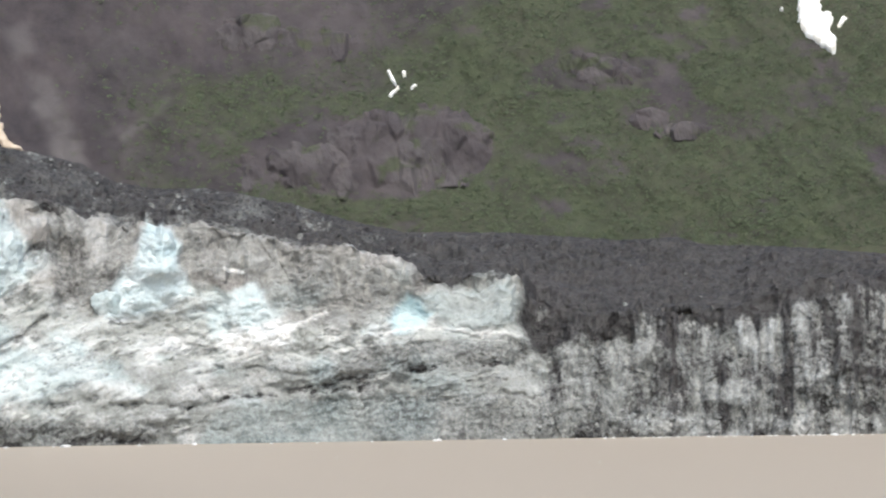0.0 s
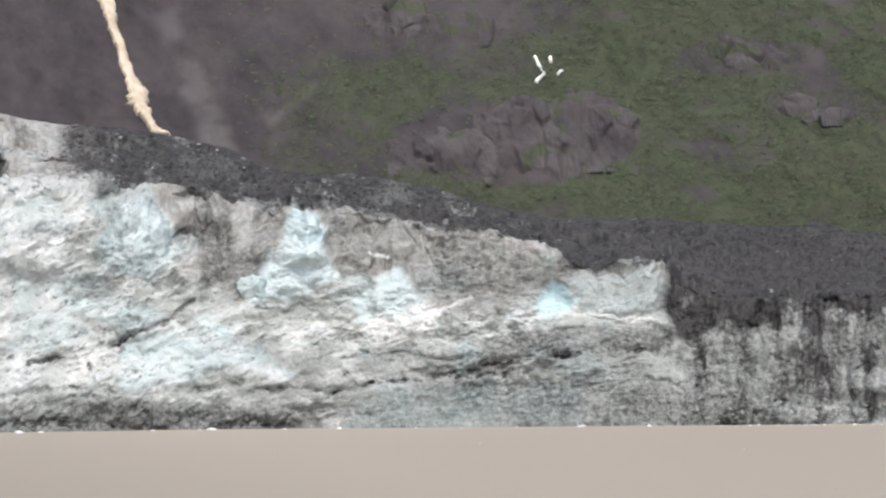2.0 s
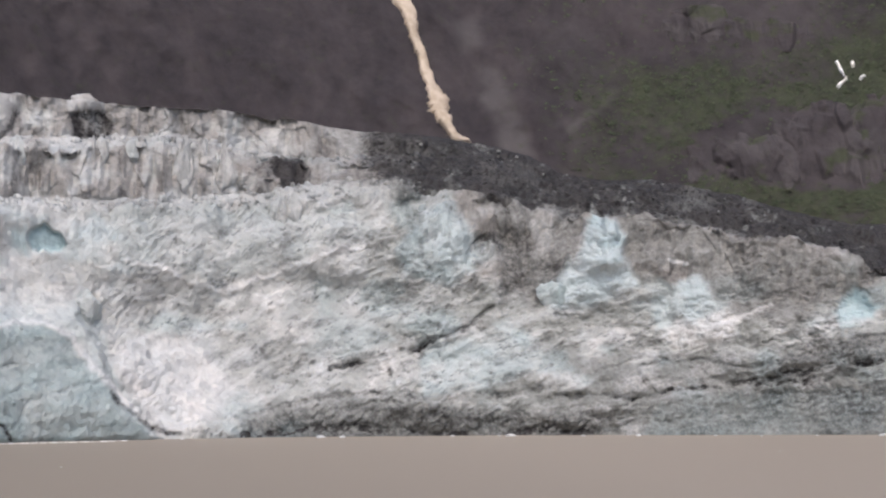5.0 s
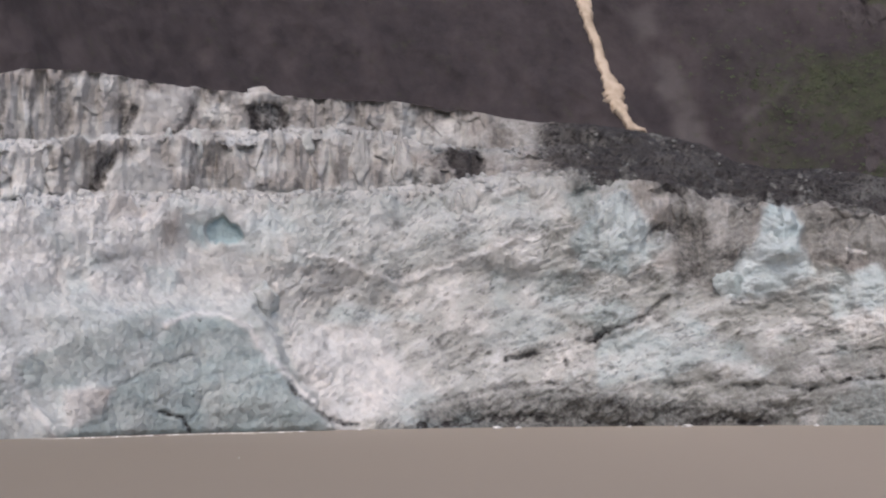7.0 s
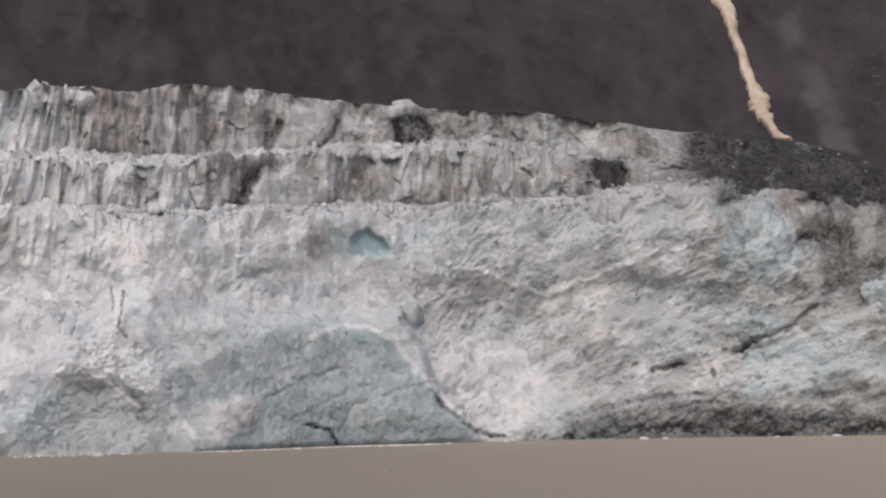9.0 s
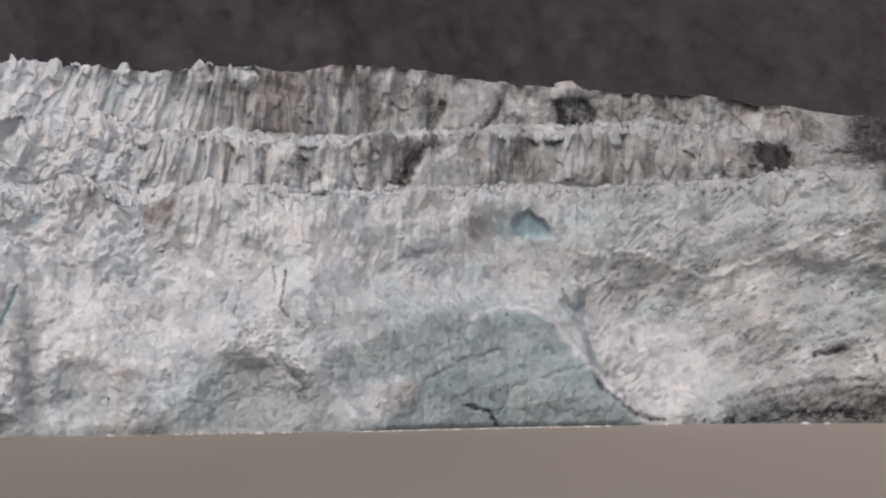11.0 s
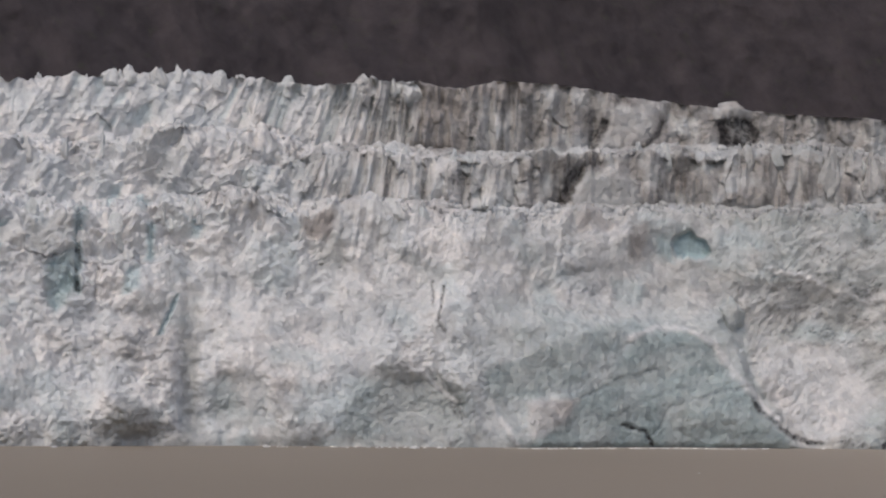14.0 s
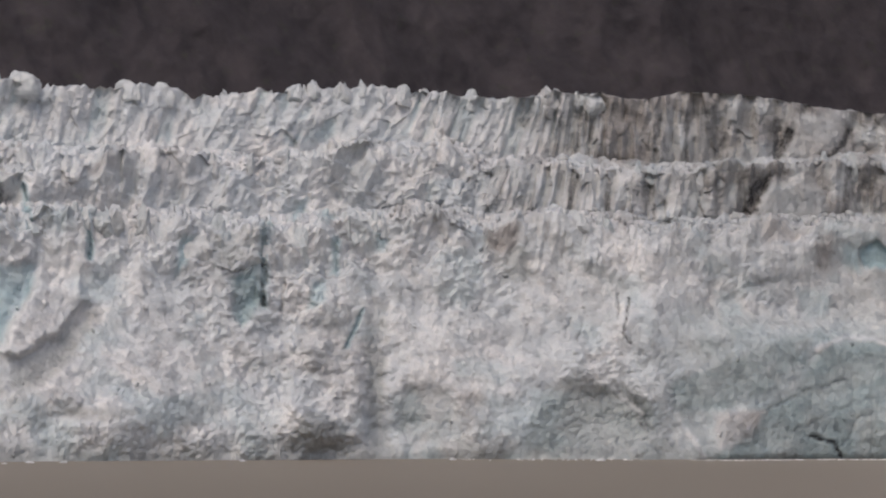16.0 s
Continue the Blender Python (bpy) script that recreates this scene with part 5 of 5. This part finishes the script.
def serac(b, e0, e1, wide, blue=0.1, silt=0.1, dirt_shade=0.1, seed=1, depth=4.0, detail=4, narrow=0.4, sink=0.35):
    r = face_distance(b, 0.5 * (e0 + e1)) + depth * sink
    tall = r * math.radians(e1 - e0) / 2
    me, co = chunk("serac", (r * math.radians(wide), depth, tall), seed, 0.78, 0.24, detail, narrow)
    up = (co[:, 2] / tall + 1) / 2
    vein = fractal(co[:, 0] / 2, co[:, 1] / 2, co[:, 2] / 3, 3, seed)
    dull = float(np.interp(b, [-12, -2, 4, 7, 13], [0.15, 0.5, 0.6, 0.65, 0.7]))
    for key, value in (("dull", dull + 0.3 * dull * vein), ("blue", blue * (0.7 + 0.6 * vein)), ("silt", silt * (0.7 + 0.8 * vein)), ("dirt_shade", dirt_shade * smooth(fractal(co[:, 0] / 1.2, co[:, 1], co[:, 2] / 9, 3, seed + 1), -0.2, 0.4))):
        me.attributes.new(key, "FLOAT", "POINT").data.foreach_set("value", np.clip(value, 0, 1).astype(np.float32))
    ob = part("serac", me, glacier)
    a = math.radians(b)
    ob.matrix_world = pose(r * math.sin(a), r * math.cos(a), EYE_HEIGHT + r * math.tan(math.radians((e0 + e1) / 2)), 0, 4 * math.sin(seed * 3.1), -b)
    return ob


serac(-2.77, 5.33, 5.66, 0.36, 0.0, 0.6, 0.2, 11)
serac(-0.78, 3.75, 4.74, 0.27, 0.1, 0.4, 0.2, 13)
serac(0.02, 3.70, 4.64, 0.24, 0.1, 0.5, 0.35, 14)
serac(-10.18, 5.6, 6.08, 0.3, 0.1, 0.45, 0.2, 16, 4.0, 4, 0.85)
for b0, tip, w in ((-15.36, 6.09, 0.2), (-14.97, 6.15, 0.2), (-14.41, 6.15, 0.2), (-13.96, 6.16, 0.17), (-13.62, 6.1, 0.17), (-13.17, 6.07, 0.2), (-20.79, 6.17, 0.42), (-18.7, 6.04, 0.3), (-18.0, 6.04, 0.34), (-9.3, 6.03, 0.25)):
    serac(b0, tip - 0.45, tip, w, 0.15, 0.1, 0.05, int(30 - b0 * 7))
serac(3.98, 2.45, 3.42, 0.24, 0.45, 0.15, 0.25, 17)
serac(4.46, 2.40, 3.52, 0.20, 0.40, 0.2, 0.35, 18)
serac(4.9, 2.2, 3.1, 0.22, 0.3, 0.3, 0.4, 19)
serac(7.15, 1.80, 2.35, 0.34, 0.6, 0.0, 0.05, 22, 4.0, 4, 0.4, 0.6)
serac(6.65, 1.45, 1.95, 0.36, 0.5, 0.0, 0.1, 23, 4.0, 4, 0.4, 0.6)
serac(-2.72, 1.15, 1.76, 0.30, 0.3, 0.1, 0.1, 29)
serac(-16.0, 2.25, 3.0, 0.55, 0.1, 0.1, 0.1, 41, 3.0)
serac(-15.2, 2.3, 3.15, 0.28, 0.25, 0.05, 0.05, 42)
serac(-17.3, 2.3, 3.05, 0.5, 0.1, 0.1, 0.05, 43)
serac(-9.6, 3.05, 3.6, 0.4, 0.15, 0.05, 0.05, 45)

# loose seracs along the edges of the tiers
rng = random.Random(11)
for k in range(84):
    b0 = rng.uniform(-21.5, 1.8) if k % 3 else rng.uniform(-21.5, -9)
    rs, zs = profile(np.array([b0]))
    tier = (1, 3, 5, 1)[k % 4] if b0 < -9 else (1, 3)[k % 2]
    top = float(np.degrees(np.arctan2(zs[tier][0] - EYE_HEIGHT, rs[tier][0])))
    w = rng.uniform(0.07, 0.22)
    if tier == 3 and 0.2 < b0 < 1.6:
        continue
    rise = rng.uniform(0.02, 0.22) * (0.5 if tier == 5 else 1)
    serac(b0, top - rng.uniform(0.25, 0.5), top + rise, w, rng.uniform(0, 0.35), rng.uniform(0, 0.3), rng.uniform(0, 0.35), 100 + k, rng.uniform(2.0, 3.5), 3, 0.5, 0.95)

# ---- broken ice lying on the ledges and shelves ----
def rubble(seed, spans):
    """Angular blocks on the ice; spans: count, bearings, steps, sizes."""
    gen = np.random.default_rng(seed)
    b = np.concatenate([gen.uniform(b0, b1, n) for n, b0, b1, v0, v1, s0, s1 in spans])
    v = np.concatenate([gen.uniform(v0, v1, n) for n, b0, b1, v0, v1, s0, s1 in spans])
    size = np.concatenate([s0 + (s1 - s0) * gen.random(n) ** 2.5 for n, b0, b1, v0, v1, s0, s1 in spans])
    rs, zs = (np.stack(q) for q in profile(b))
    k = np.minimum(np.floor(v).astype(int), len(rs) - 2)
    t, cols = v - k, np.arange(len(b))
    x, y, z, at = shape_ice(b, v, rs[k, cols] * (1 - t) + rs[k + 1, cols] * t, zs[k, cols] * (1 - t) + zs[k + 1, cols] * t)
    cube = np.array([(-1, -1, -1), (1, -1, -1), (1, 1, -1), (-1, 1, -1), (-1, -1, 1), (1, -1, 1), (1, 1, 1), (-1, 1, 1)], float)
    faces = np.array([(0, 3, 2, 1), (4, 5, 6, 7), (0, 1, 5, 4), (1, 2, 6, 5), (2, 3, 7, 6), (3, 0, 4, 7)])
    n = len(b)
    co = cube[None] * gen.uniform(0.5, 1.0, (n, 1, 3)) + gen.uniform(-0.4, 0.4, (n, 8, 3))
    turn, _ = np.linalg.qr(gen.normal(0, 1, (n, 3, 3)))
    turn *= np.sign(np.linalg.det(turn))[:, None, None]
    co = np.einsum("nij,nkj->nki", turn, co) * size[:, None, None] + np.stack([x, y, z], -1)[:, None]
    quads = (np.arange(n)[:, None, None] * 8 + faces[None]).reshape(-1, 4)
    me = bpy.data.meshes.new("ice_rubble")
    me.vertices.add(n * 8)
    me.vertices.foreach_set("co", co.astype(np.float32).ravel())
    me.loops.add(quads.size)
    me.loops.foreach_set("vertex_index", quads.ravel().astype(np.int32))
    me.polygons.add(len(quads))
    me.polygons.foreach_set("loop_start", np.arange(0, quads.size, 4, dtype=np.int32))
    me.polygons.foreach_set("loop_total", np.full(len(quads), 4, np.int32))
    clean = gen.random(n)
    for key, share in (("dull", 0.8 + 0.3 * clean), ("blue", 1.0), ("silt", 0.6 + 0.6 * clean), ("dirt_shade", np.where(clean > 0.86, 0.35, 0.9))):
        me.attributes.new(key, "FLOAT", "POINT").data.foreach_set("value", np.repeat(np.clip(at[key] * share, 0, 1), 8).astype(np.float32))
    me.update(calc_edges=True)
    me.materials.append(ICE)
    return me


tagged(part("ice_rubble", rubble(31, [(1500, -23, 4, 1.02, 1.9, 0.25, 1.1), (1300, -23, 4, 3.02, 3.9, 0.25, 1.0), (500, 3, 22, 1.0, 4.9, 0.15, 0.6),
                               (260, -23, 15, 0.04, 0.9, 0.15, 0.5), (500, 14.5, 22.5, 0.03, 0.3, 0.15, 0.6)]), glacier),
       "loose angular blocks of broken ice on ledges and shelves", "", kind="stuff")

# ---- small ice adrift ----
rng = random.Random(5)
spots = [(5.7, 3), (8.35, 3), (9.9, 4), (14.6, 3), (1.95, 4), (4.6, 3), (7.25, 3), (18.7, 2), (17.6, 2), (20.9, 2), (-9.0, 6), (-16.2, 4), (21.2, 2)]
spots += [(rng.uniform(-21, 22), rng.uniform(1, 8)) for _ in range(16)]
spots += [(11.2, 150), (-3.2, 190), (-14.5, 230), (16.5, 205)]
for i, (b0, gap) in enumerate(spots):
    size = rng.uniform(0.5, 1.5) if gap < 20 else rng.uniform(0.18, 0.3)
    me, co = chunk("ice_floe", (size, size * 0.6, 0.28 * size), 60 + i, 0.6)
    ob = new("ice_floe", me)
    r, a = float(front(b0)) - 5 - gap, math.radians(b0)
    ob.matrix_world = pose(r * math.sin(a), r * math.cos(a), 0.12 * size, 0, 0, rng.uniform(0, 90))
    tagged(ob, "small white lump of ice adrift on silty water", "ice floe", "ice floes on the water")


# ---- brash along the foot of the ice ----
def brash(count):
    gen = np.random.default_rng(9)
    b = np.concatenate([gen.uniform(-7.2, -1.9, count), gen.uniform(16, 22, count // 4), gen.uniform(-12, -8, count // 6)])
    r = front(b) - 10.5 * smooth(-b, 1.5, 2.5) * smooth(b, -8, -6) - gen.uniform(0.5, 4.0, len(b)) - 4
    a = np.radians(b)
    size = gen.uniform(0.10, 0.36, len(b))
    shape = np.array([(1, 0, 0), (0, 1, 0), (-1, 0, 0), (0, -1, 0), (0, 0, 0.7), (0, 0, -0.5)], float)
    faces = [(0, 1, 4), (1, 2, 4), (2, 3, 4), (3, 0, 4), (1, 0, 5), (2, 1, 5), (3, 2, 5), (0, 3, 5)]
    verts = (shape[None] + gen.uniform(-0.3, 0.3, (len(b), 6, 3))) * size[:, None, None] * np.array([1.6, 1.6, 0.8])
    verts += np.stack([r * np.sin(a), r * np.cos(a), a * 0], -1)[:, None]
    me = bpy.data.meshes.new("brash_ice")
    me.from_pydata(verts.reshape(-1, 3).tolist(), [], [tuple(6 * n + k for k in f) for n in range(len(b)) for f in faces])
    me.materials.append(SNOW)
    return new("brash_ice", me)


tagged(brash(220), "line of crushed white brash ice along the foot of the cliff", "brash ice", kind="stuff")
